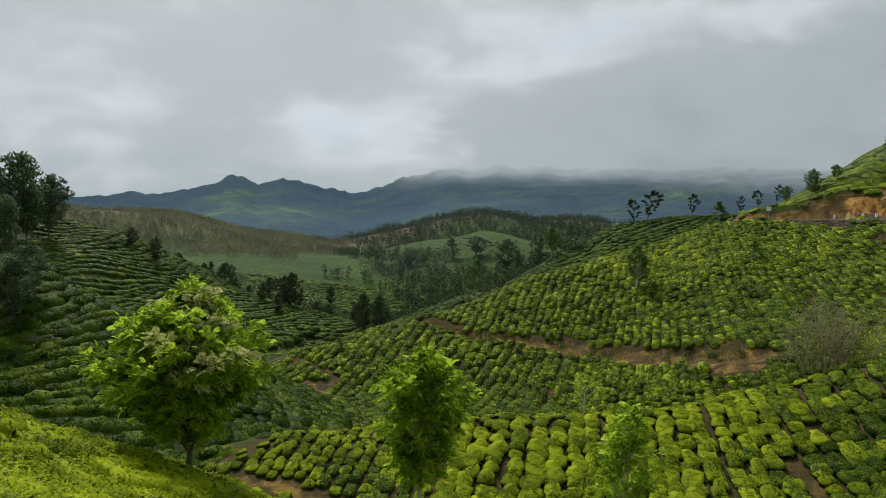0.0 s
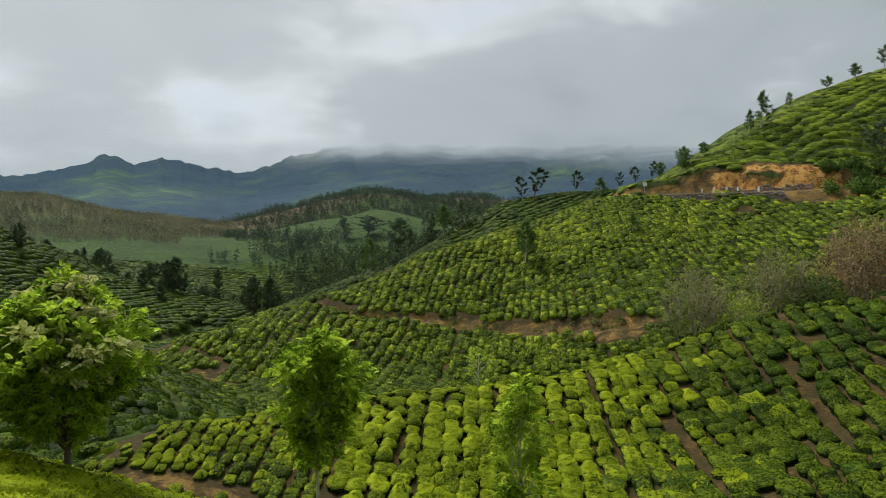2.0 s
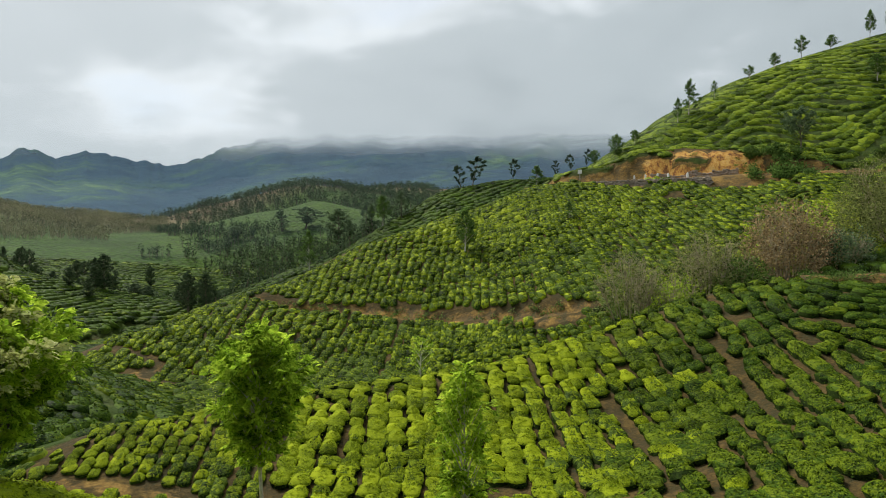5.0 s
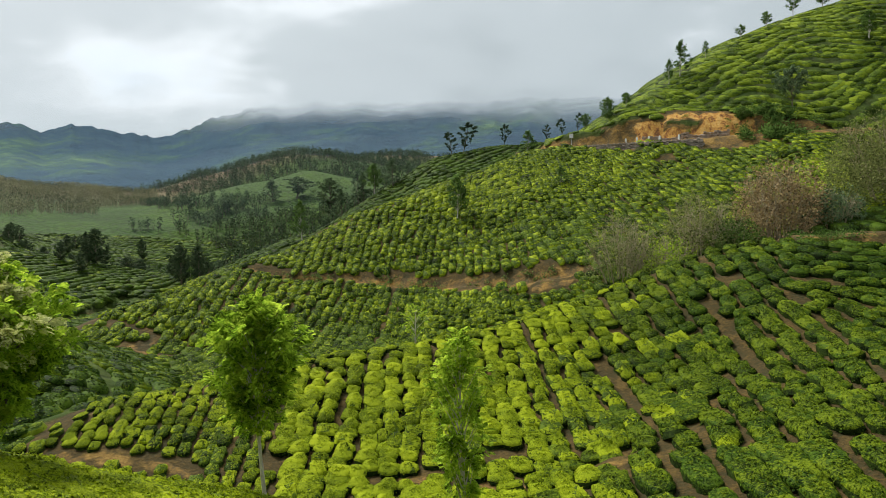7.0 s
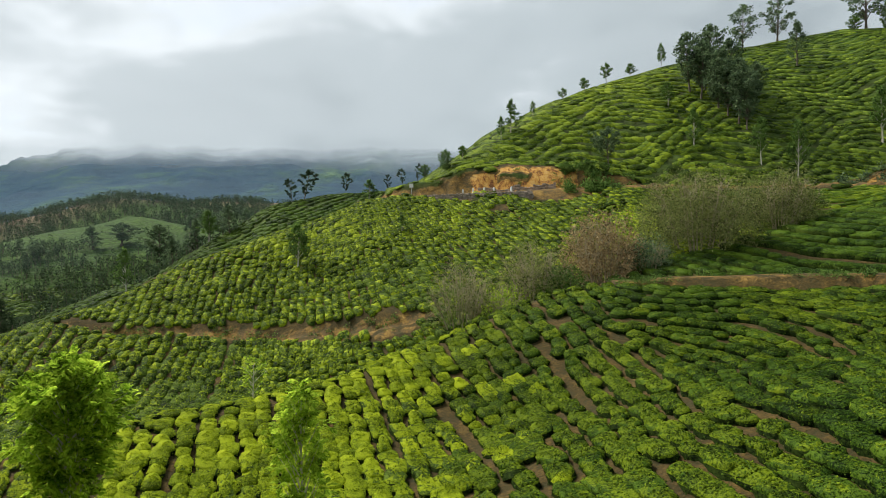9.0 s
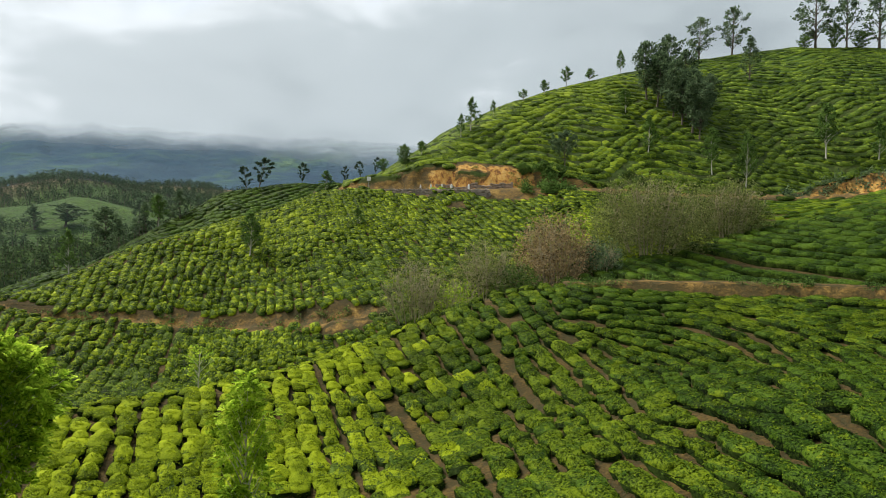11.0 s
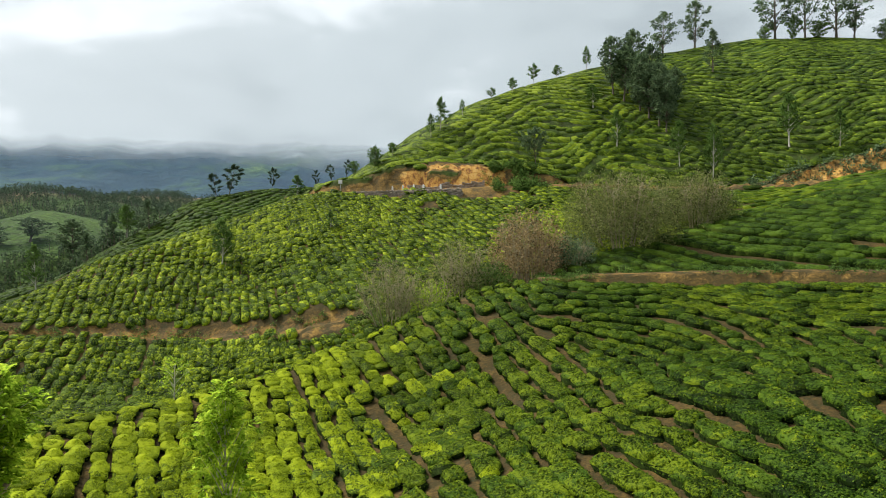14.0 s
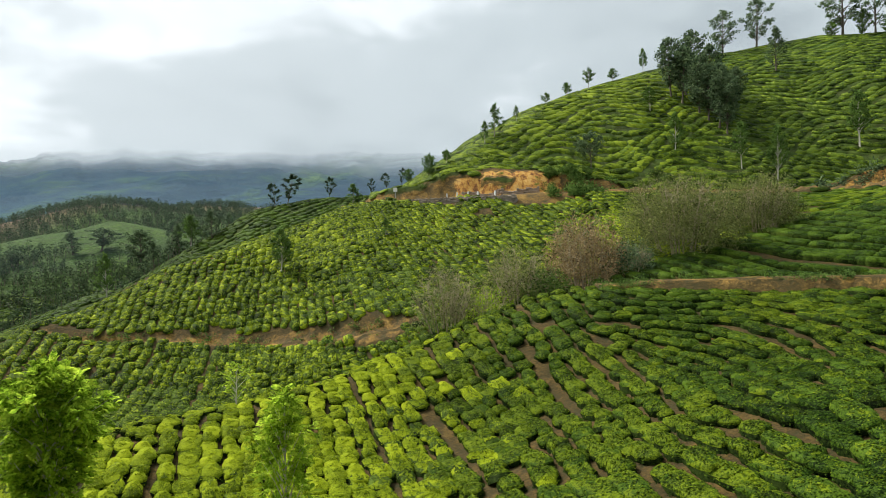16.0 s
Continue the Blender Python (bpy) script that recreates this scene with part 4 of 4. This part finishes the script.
def by_bearing(rows):
    """Places given as bearing and distance from the lookout, with height and crown width."""
    return [(d * math.sin(radians(b)), d * math.cos(radians(b)), h, w) for b, d, h, w in rows]


grove(by_bearing([(-3.0, 118, 3.9, 2.0), (-2.2, 120, 5.8, 3.4), (-.3, 126, 3.1, 1.3), (2.2, 134, 2.5, 2.1), (3.9, 139, 3.0, 2.5), (5.7, 143, 4.4, 2.6),
                  (7.6, 149, 3.0, 2.7), (10.0, 157, 5.6, 2.2), (-6.3, 112, 2.4, 1.6)]),
      ["oak_a", "oak_b", "oak_c"], "trees on the high hill", "slender shade tree with a bare pale trunk on the tea hill", 1)
grove([(26.2, 120, 6.4, 3.6), (36.2, 117.5, 7.8, 3.6), (41, 115.3, 9.2, 3.6), (58.2, 125.2, 9.6, 4.6), (65.7, 122.5, 6.6, 3.4), (24.2, 130.9, 4.6, 3.2), (-29.7, 80.6, 5.8, 3.2),
       (-17.4, 85, 2.3, 2.2), (-74.7, 114.3, 7.9, 4.1), (-62.6, 122.3, 6.4, 4.1)],
      ["oak_a", "oak_b"], "trees among the tea rows", "light green shade tree standing among tea rows", 2)
grove([(11.2, 111.6, 6.9, 5.4)], ["flat"], "", "spreading flat-topped tree above the road cutting", 3)
grove([(30, 139.5, 11.7, 6.0), (31.6, 137.6, 10.8, 6.4), (35.1, 143.5, 11.6, 6.2), (33.9, 134, 11.1, 6.4), (34.9, 131.6, 10.3, 6.2), (36.1, 129.2, 11.7, 6.2),
       (37, 127.6, 10.7, 5.6), (36.6, 135.1, 12.8, 5.4), (41.8, 138.1, 7.4, 4.2), (33, 140.5, 9.5, 6.0), (38.2, 131.5, 9, 5.2)],
      ["dense", "tall_a"], "copse on the high hill", "tall dark tree in a dense copse on the tea hill", 4)
grove(by_bearing([(16.0, 176, 10.4, 7.2), (18.4, 182, 11.8, 7.4), (19.7, 161, 9.4, 5.6), (24.1, 191, 15.4, 9.6), (26.1, 195, 16.2, 7.6), (28.1, 198, 17.2, 10.2),
                  (29.2, 199, 13.2, 7.6), (32.3, 201, 9.4, 3.4), (33.0, 202, 14.8, 6.4), (34.4, 203, 12.5, 6.0)]),
      ["tall_c", "tall_b", "tall_c"], "trees on the hilltop", "tall open-crowned dark tree on the hilltop skyline", 5)
grove(by_bearing([(25.3, 193, 6.4, 4.0), (27.0, 197, 4.4, 5.0), (31.2, 200, 5.2, 6.4), (23.4, 190, 3.6, 4.0)]) +
      [(-14.6, 107.9, 3.4, 2.7), (-12.9, 116.9, 1.6, 1.6), (4.2, 105.4, 2.0, 2.6), (7.6, 106.2, 1.7, 2.8), (10, 106.2, 1.6, 2.3), (-19.9, 119, 2.3, 2.2)],
      ["low"], "low trees beside the road", "low dark rounded tree beside the hill road", 6)
grove([(-50.4, 134.4, 4.8, 3.0), (-48.4, 136, 6.2, 4.6), (-40.6, 140, 4.6, 2.6), (-32.3, 144.7, 4.0, 1.8), (-21.2, 105.8, 2.8, 1.7), (-21.7, 120.9, 3.2, 1.6)],
      ["crooked"], "crooked trees on the ridge", "dark crooked tree on the ridge against the cloud", 7)
grove([(-34.4, 135.6, 4.2, 4.2), (-88.5, 98.5, 2.5, 2.6), (-53, 53.9, 1.7, 1.5), (-93.1, 96.1, 2.2, 2.0)], ["oak_b"], "bushy trees on the slopes", "small bushy green tree on a tea slope", 8)
grove([(-128.9, 216.3, 12.4, 10.5), (-123.2, 227, 13.6, 8.6), (-59.8, 125.2, 5.7, 4.6), (-68, 128, 7, 5), (-75, 131, 8, 5.5), (-82, 136, 8, 6), (-157.1, 349.5, 13.4, 10.8),
       (-168.4, 207, 5.4, 7.5), (-159.5, 224.8, 8.6, 11.5), (-152.7, 231.1, 8.2, 12.9), (-88, 140, 7, 6), (-95, 150, 8, 6.5)],
      ["tall_a", "tall_b"], "trees in the valley wood", "dark tree in the shaded valley wood", 9)
grove([(-262.1, 129.8, 4.3, 4.4), (-232.8, 127.8, 5, 4), (-118.8, 66.3, 3.2, 2.4), (-114.5, 68.6, 4.1, 2.4), (-200.8, 128.5, 4.6, 4), (-178.9, 116.8, 4.5, 3.6),
       (-170.7, 117.5, 6, 4.8), (-151.2, 118.4, 4, 2.9), (-98.6, 80.1, 3.2, 2.3), (-92.3, 78.5, 3.1, 2.4), (-146.6, 127.3, 3.4, 2.9), (-164.1, 120.4, 2.9, 2.7),
       (-218.3, 125.5, 2.8, 2.9), (-213.1, 130.7, 3.8, 3.3)], ["shady"], "trees along the valley", "small dark tree along the valley slope", 10)
grove([(-116, 46, 14.5, 8.3), (-120.2, 52.7, 10.8, 5.7), (-117.7, 48.3, 9, 5.1), (-61.9, 23.7, 5.3, 2.4), (-56.2, 23.3, 3.9, 3.5), (-52.6, 20.8, 5.1, 3.8),
       (-121, 43, 12, 7), (-64, 22, 6, 4)], ["dense"], "trees on the shaded slope", "tall dark tree on the shaded hillside", 11)


rng = np.random.default_rng(12)
dots = []
while len(dots) < 46:
    b, d = math.radians(rng.uniform(-66, -40)), rng.uniform(112, 240)
    x, y = d * math.sin(b), d * math.cos(b)
    if rolling(np.array([x]), np.array([y]), 30.0, 71)[0] > -.1:
        dots.append((x, y, rng.uniform(3, 6.5), rng.uniform(2.5, 4.6)))
grove(dots, ["shady"], "trees over the valley tea", "small dark round-crowned tree among valley tea", 13)


# ---- leafless and thin-leaved shrubs in the gully ----
def shrub(height, width, leaf, leaves, seed, label, size=.2):
    """A broad thicket: many thin stems fanning out, fine twigs, and small sparse leaves over a domed outline."""
    rng = np.random.default_rng(seed)
    root = tagged(new("shrub"), label, "shrub", "shrubs in the gully")
    stems, tips = [], []
    half = width / 2
    for s in range(22):
        a, out = rng.uniform(0, 6.28), math.sqrt(rng.uniform(.02, 1)) * .92
        foot = out * .45
        tip = np.array([math.cos(a) * out * half, math.sin(a) * out * half, height * math.sqrt(1 - out * out * .8) * rng.uniform(.85, 1)])
        base = np.array([math.cos(a) * foot * half, math.sin(a) * foot * half, -.4])
        mid = base + (tip - base) * .5 + np.array([0, 0, .08 * height])
        r = .009 * height
        stems.append(tube([base, mid, tip], [r * 1.2, r * .7, r * .25], 4))
        for b in range(20):
            u = rng.uniform(.25, 1)
            o = base * (1 - u) ** 2 + 2 * mid * u * (1 - u) + tip * u * u
            d = rng.normal(0, 1, 3) + (0, 0, .7)
            d /= np.linalg.norm(d)
            L = height * rng.uniform(.1, .24)
            e = o + d * L
            stems.append(tube([o, e], [r * .3, r * .08], 3))
            for _ in range(3):
                f = d + rng.normal(0, .7, 3)
                f /= np.linalg.norm(f)
                stems.append(tube([o + d * L * .6, o + d * L * .6 + f * L * .55], [r * .16, r * .06], 3))
    v, q, k = joined(stems)
    part("branch", quad_mesh("branch", v, q, k, [TWIG]), root)
    n = leaves
    a, t = rng.uniform(0, 6.28, n), np.arccos(rng.uniform(-.36, 1, n))
    lump = 1 + .16 * np.sin(3 * a + seed) * np.sin(2.5 * t) + .12 * np.sin(7 * a + 4 * t + seed)
    r = (rng.uniform(0, 1, n) ** .35) * lump + rng.normal(0, .03, n)
    c = np.stack([np.cos(a) * np.sin(t) * half * r, np.sin(a) * np.sin(t) * half * r, height * .27 + np.cos(t) * height * .73 * r], 1)
    c[:, 2] = np.maximum(c[:, 2], .1)
    out = c / (np.linalg.norm(c, axis=1)[:, None] + .1)
    lv, lq = leaf_cards(rng, c, out * .5, size * 1.3, size * .95, 1.0)
    part("foliage", quad_mesh("foliage", lv, lq, 0, [leaf]), root)
    return root


for x, y, h, w, leaf, n, sd, size, label in [
        (-7.4, 64.5, 6.2, 7.2, GREY_LEAF, 2400, 1, .14, "grey leafless twiggy shrub in the gully"),
        (-.6, 66.8, 6.2, 7.2, GREY_LEAF, 4200, 2, .15, "thin grey-green shrub beside tea slopes"),
        (6.0, 69.4, 7.0, 8.4, RUST_LEAF, 7500, 3, .17, "shrub with rust-brown withered leaves"),
        (16.6, 75.6, 8.4, 12.8, GREY_LEAF, 26000, 4, .14, "large grey-green rounded shrub in the gully"),
        (27.4, 83.4, 6.8, 9.6, GREY_LEAF, 16000, 5, .14, "grey-green rounded shrub behind the hedges"),
        (-3.4, 64.2, 3.6, 5.0, OAK_LEAF, 1300, 6, .15, "low green and yellow scrub in the gully"),
        (2.2, 66.6, 3.0, 5.0, FAR_LEAF, 2200, 7, .17, "low green scrub under withered shrubs"),
        (10.5, 70.0, 3.4, 5.2, DARK_LEAF, 2200, 8, .17, "dark green scrub below the large shrub")]:
    stand(shrub(h, w, leaf, n, sd, label, size), x, y)


# ---- far woods ----
def far_wood(name, places, heights, leaf, bark, label, seed, quads=40):
    rng = np.random.default_rng(seed)
    kinds = []
    for s in range(5):
        tr = tube([(0, 0, -.05), (rng.normal(0, .02), 0, .55)], [.022, .012], 4)
        u = rng.uniform(0, 1, quads)
        a, r = rng.uniform(0, 6.28, quads), .2 * np.sin(np.pi * np.clip(u * .9 + .08, 0, 1)) ** .7 * rng.uniform(.4, 1, quads)
        c = np.stack([np.cos(a) * r, np.sin(a) * r, .3 + .62 * u], 1)
        lv, lq = leaf_cards(rng, c, np.stack([np.cos(a), np.sin(a), 0 * a + .3], 1), .105, .085, .9)
        kinds.append(joined([(tr[0], tr[1], 1), (lv, lq, 0)]))
    pieces = []
    pick = rng.integers(0, 5, len(places))
    for i in range(5):
        p = places[pick == i]
        if not len(p):
            continue
        h = rng.uniform(heights[0], heights[1], len(p))
        w = h * rng.uniform(.8, 1.3, len(p))
        m = np.zeros((len(p), 4, 4))
        a = rng.uniform(0, 6.28, len(p))
        m[:, 0, 0], m[:, 0, 1], m[:, 1, 0], m[:, 1, 1], m[:, 2, 2], m[:, 3, 3] = np.cos(a) * w, -np.sin(a) * w, np.sin(a) * w, np.cos(a) * w, h, 1
        m[:, 0, 3], m[:, 1, 3] = p[:, 0], p[:, 1]
        m[:, 2, 3] = surface(p[:, 0], p[:, 1])[0] - .2
        pieces.append(stamped(kinds[i], m))
    v, q, k = joined(pieces)
    tagged(new(name, quad_mesh(name, v, q, k, [leaf, bark])), label, "woodland", kind="stuff")


def scatter(n, seed, bearing, far, test, clump=0.0):
    """Random places between two bearings and two distances that pass a test on hill, distance to crest and drifts."""
    rng = np.random.default_rng(seed)
    a = np.radians(rng.uniform(bearing[0], bearing[1], n))
    r = np.sqrt(rng.uniform(far[0] ** 2, far[1] ** 2, n))
    X, Y = r * np.sin(a), r * np.cos(a)
    h, o, s, g, soil = relief(X, Y)
    keep = test(o, s, g) & (soil < .5) & (rolling(X, Y, 24.0, seed) > clump)
    return np.stack([X[keep], Y[keep]], 1)


N = NAMES.index
far_wood("dry_woodland", scatter(13000, 51, (-80, -44), (255, 430), lambda o, s, g: (o == N("brown")) & (g < 140), -.75), (2.2, 4.2), DRY_LEAF, TWIG,
         "dry pale woodland covering a brown hill", 51, 18)
far_wood("ridge_woodland", scatter(9000, 52, (-50, -20), (330, 560), lambda o, s, g: (o == N("red")) & (g < 150) & (g > 4), -.25), (3, 6.5), SHADE_LEAF, DARK_BARK,
         "dark woodland along a reddish ridge", 52, 26)
far_wood("valley_woodland", scatter(3200, 53, (-46, -24), (118, 300), lambda o, s, g: (o == N("second")) & (s > -.5) | (o == len(NAMES)) | (o == N("knob")) & (g > 70), -.05), (2.6, 4.6),
         SHADE_LEAF, DARK_BARK, "dark woodland in the shaded valley", 53)
far_wood("pasture_trees", scatter(6500, 54, (-66, -30), (150, 340), lambda o, s, g: (o == N("pasture")) | (o == len(NAMES)) | (o == N("knob")) & (g > 45), .22), (2.4, 5.0), SHADE_LEAF, DARK_BARK,
         "scattered dark trees on green pasture", 54)


def scrub(name, places, sizes, leaf, label, seed, quads=46):
    """Low weedy clumps on bare earth."""
    rng = np.random.default_rng(seed)
    pieces = []
    for s in range(4):
        a, t = rng.uniform(0, 6.28, quads), np.arccos(rng.uniform(0, 1, quads))
        r = rng.uniform(.35, 1, quads) * (1 + .3 * np.sin(2 * a + s))
        out = np.stack([np.cos(a) * np.sin(t), np.sin(a) * np.sin(t), np.cos(t)], 1)
        lv, lq = leaf_cards(rng, out * r[:, None] * (.5, .5, .75), out, .26, .13, .7)
        p = places[s::4]
        if not len(p):
            continue
        k = rng.uniform(sizes[0], sizes[1], len(p)) ** 1.0
        m = np.zeros((len(p), 4, 4))
        m[:, 0, 0], m[:, 1, 1], m[:, 2, 2], m[:, 3, 3] = k * 1.2, k * 1.2, k * rng.uniform(.7, 1.3, len(p)), 1
        m[:, 0, 3], m[:, 1, 3], m[:, 2, 3] = p[:, 0], p[:, 1], surface(p[:, 0], p[:, 1])[0] - .05
        pieces.append(stamped((lv, lq, np.zeros(quads, int)), m))
    v, q, k = joined(pieces)
    tagged(new(name, quad_mesh(name, v, q, k, [leaf])), label, "scrub", kind="stuff")


def on_bare(n, seed, xr, yr, level, size):
    rng = np.random.default_rng(seed)
    X, Y = rng.uniform(*xr, n), rng.uniform(*yr, n)
    soil = relief(X, Y)[4]
    flat_road = np.zeros(n, bool)
    for name, keep in (("road", 2.0), ("hill_path", .5), ("field_path", 1.0)):
        flat_road |= along(X, Y, TRACKS[name][0])[0] < keep ** 2
    ok = (soil > .5) & ~flat_road & (rolling(X, Y, size, seed) > level)
    return np.stack([X[ok], Y[ok]], 1)


scrub("roadside_scrub", on_bare(900, 91, (4, 14), (98, 116), -.5, 3.0), (.7, 1.7), FAR_LEAF, "green scrub overgrowing the end of the road cutting", 91)
scrub("roadside_scrub", on_bare(2600, 92, (44, 92), (98, 125), -.25, 4.0), (.6, 1.7), DARK_LEAF, "patchy green scrub on an orange roadside bank", 92)
scrub("roadside_scrub", on_bare(1600, 93, (-27, 6), (94, 112), .62, 3.0), (.3, .8), FAR_LEAF, "weeds and grass tufts on the earth cutting", 93)
scrub("path_weeds", on_bare(6000, 94, (-52, 4), (55, 84), -.05, 2.5), (.3, .8), FAR_LEAF, "weeds and grass on the earth bank of a path", 94, 30)
scrub("path_weeds", on_bare(3000, 95, (4, 45), (48, 68), .0, 2.5), (.25, .7), FAR_LEAF, "grass and weeds on the edge of a field path", 95, 30)


# ---- roadside ----
def guard_stone():
    root = tagged(new("guard_stone"), "white-painted stone guard post at the road edge", "guard post", "guard posts along the road")
    for name, z0, z1, mat, w in (("post", -.2, .62, WHITE_PAINT, .12), ("cap", .62, .74, WHITE_PAINT, .09)):
        bm = bmesh.new()
        bmesh.ops.create_cube(bm, size=1)
        for v in bm.verts:
            v.co = (v.co.x * 2 * w * (1 if v.co.z < 0 else .94), v.co.y * 2 * w * (1 if v.co.z < 0 else .94), z0 + (v.co.z + .5) * (z1 - z0))
        bmesh.ops.bevel(bm, geom=bm.edges[:], offset=.025, segments=2, affect="EDGES")
        mesh = bpy.data.meshes.new(name)
        bm.to_mesh(mesh), bm.free()
        mesh.materials.append(mat)
        part(name, mesh, root)
    return root


stone = guard_stone()
spots = [(-10.9, 98.3), (-9.4, 98.35), (-7.8, 98.4), (-6.4, 98.5), (-3.9, 98.5)]
for i, (x, y) in enumerate(spots):
    m = Matrix.Translation((x, y, height_at(x, y))) @ Matrix.Rotation(.2 * i, 4, "Z")
    if i == 0:
        stone.matrix_basis = m
    else:
        copy_thing(stone, m)


def rubble_wall(x0, x1, y, top, seed, label, courses=5):
    """A dry-stone retaining wall below the road edge."""
    rng = np.random.default_rng(seed)
    root = tagged(new("retaining_wall"), label, "wall", kind="structure")
    x = x0
    bm = bmesh.new()
    bmesh.ops.create_cube(bm, size=1)
    bmesh.ops.bevel(bm, geom=bm.edges[:], offset=.13, segments=1, affect="EDGES")
    for v in bm.verts:
        v.co *= rng.uniform(.84, 1.1)
    mesh = bpy.data.meshes.new("stone")
    bm.to_mesh(mesh), bm.free()
    mesh.materials.append(STONE)
    course = 0
    while course < courses:
        x = x0 + rng.uniform(0, .4)
        while x < x1:
            w = rng.uniform(.16, .46)
            s = part("stone", mesh, root)
            s.matrix_basis = Matrix.Translation((x + w / 2, y - .08 * (4 - course) + rng.normal(0, .06), top(x) - 1.3 + course * .26 + rng.normal(0, .04))) @ Matrix.Rotation(rng.uniform(-.25, .25), 4, "Y") @ Matrix.Rotation(rng.uniform(-.25, .25), 4, "X") @ Matrix.Rotation(rng.choice((0, math.pi)) + rng.uniform(-.2, .2), 4, "Z") @ Matrix.Diagonal((w * 1.12, rng.uniform(.4, .6), rng.uniform(.24, .36), 1))
            x += w
        course += 1


rubble_wall(-16.0, -1.0, 97.3, lambda x: 8.05 + .006 * x, 5, "grey-brown dry-stone retaining wall under the road edge")
rubble_wall(-9.5, 2.5, 103.2, lambda x: height_at(x, 101.5) + 1.15, 6, "rough stone wall at the foot of the earth cutting")

sign = tagged(new("road_sign"), "small white road sign on a thin metal pole", "road sign")
v, q, k = tube([(0, 0, -.2), (0, 0, 2.2)], [.04, .035], 8)
part("pole", quad_mesh("pole", v, q, k, [METAL]), sign)
bm = bmesh.new()
bmesh.ops.create_cube(bm, size=1)
for vert in bm.verts:
    vert.co = (vert.co.x * .6, vert.co.y * .03 - .05, 1.9 + vert.co.z * .6)
bmesh.ops.bevel(bm, geom=bm.edges[:], offset=.01, segments=2, affect="EDGES")
mesh = bpy.data.meshes.new("board")
bm.to_mesh(mesh), bm.free()
mesh.materials.append(WHITE_PAINT)
part("board", mesh, sign)
stand(sign, -19.0, 101.0)


# ---- haze over the valley, put in as thin bluish sheets ----
def haze_sheet_material(name, share):
    m, t, p, out = material(name)
    pos = position(t)
    xyz = t.nodes.new("ShaderNodeSeparateXYZ")
    t.links.new(pos, xyz.inputs[0])
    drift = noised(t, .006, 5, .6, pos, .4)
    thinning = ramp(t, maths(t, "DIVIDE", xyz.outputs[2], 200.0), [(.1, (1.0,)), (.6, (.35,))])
    # bluish sheet colour imitates haze
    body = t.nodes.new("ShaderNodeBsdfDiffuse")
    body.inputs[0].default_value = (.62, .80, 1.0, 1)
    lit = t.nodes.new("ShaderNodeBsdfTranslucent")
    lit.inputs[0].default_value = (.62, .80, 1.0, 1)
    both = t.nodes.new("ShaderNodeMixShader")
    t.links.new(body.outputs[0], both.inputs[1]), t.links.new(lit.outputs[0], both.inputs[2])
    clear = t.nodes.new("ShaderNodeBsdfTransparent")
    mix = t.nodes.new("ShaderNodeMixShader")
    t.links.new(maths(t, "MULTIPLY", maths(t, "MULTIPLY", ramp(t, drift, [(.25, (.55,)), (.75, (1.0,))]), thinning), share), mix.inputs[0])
    t.links.new(clear.outputs[0], mix.inputs[1]), t.links.new(both.outputs[0], mix.inputs[2])
    t.links.new(mix.outputs[0], out.inputs[0])
    return m


def mist(far, low, high, bearings, share):
    """A thin, mostly clear sheet across the valley that stands in for mist and haze."""
    a = np.radians(np.linspace(*bearings, 60))
    u = np.linspace(0, 1, 8)
    A, U = np.meshgrid(a, u, indexing="ij")
    R = far * (1 + .04 * np.sin(A * 9 + U * 2))
    X, Y = R * np.sin(A), R * np.cos(A)
    i = np.arange(A.size).reshape(A.shape)
    f = np.stack([i[:-1, :-1], i[1:, :-1], i[1:, 1:], i[:-1, 1:]], -1).reshape(-1, 4)
    ob = new("backdrop", quad_mesh("backdrop", np.stack([X, Y, low + (high - low) * U], -1).reshape(-1, 3), f, 0, [haze_sheet_material("thin_haze_sheet", share)]))
    ob.visible_shadow = False
    return tagged(ob, "thin bluish sheet standing in for haze over the valley", "mist", kind="structure")


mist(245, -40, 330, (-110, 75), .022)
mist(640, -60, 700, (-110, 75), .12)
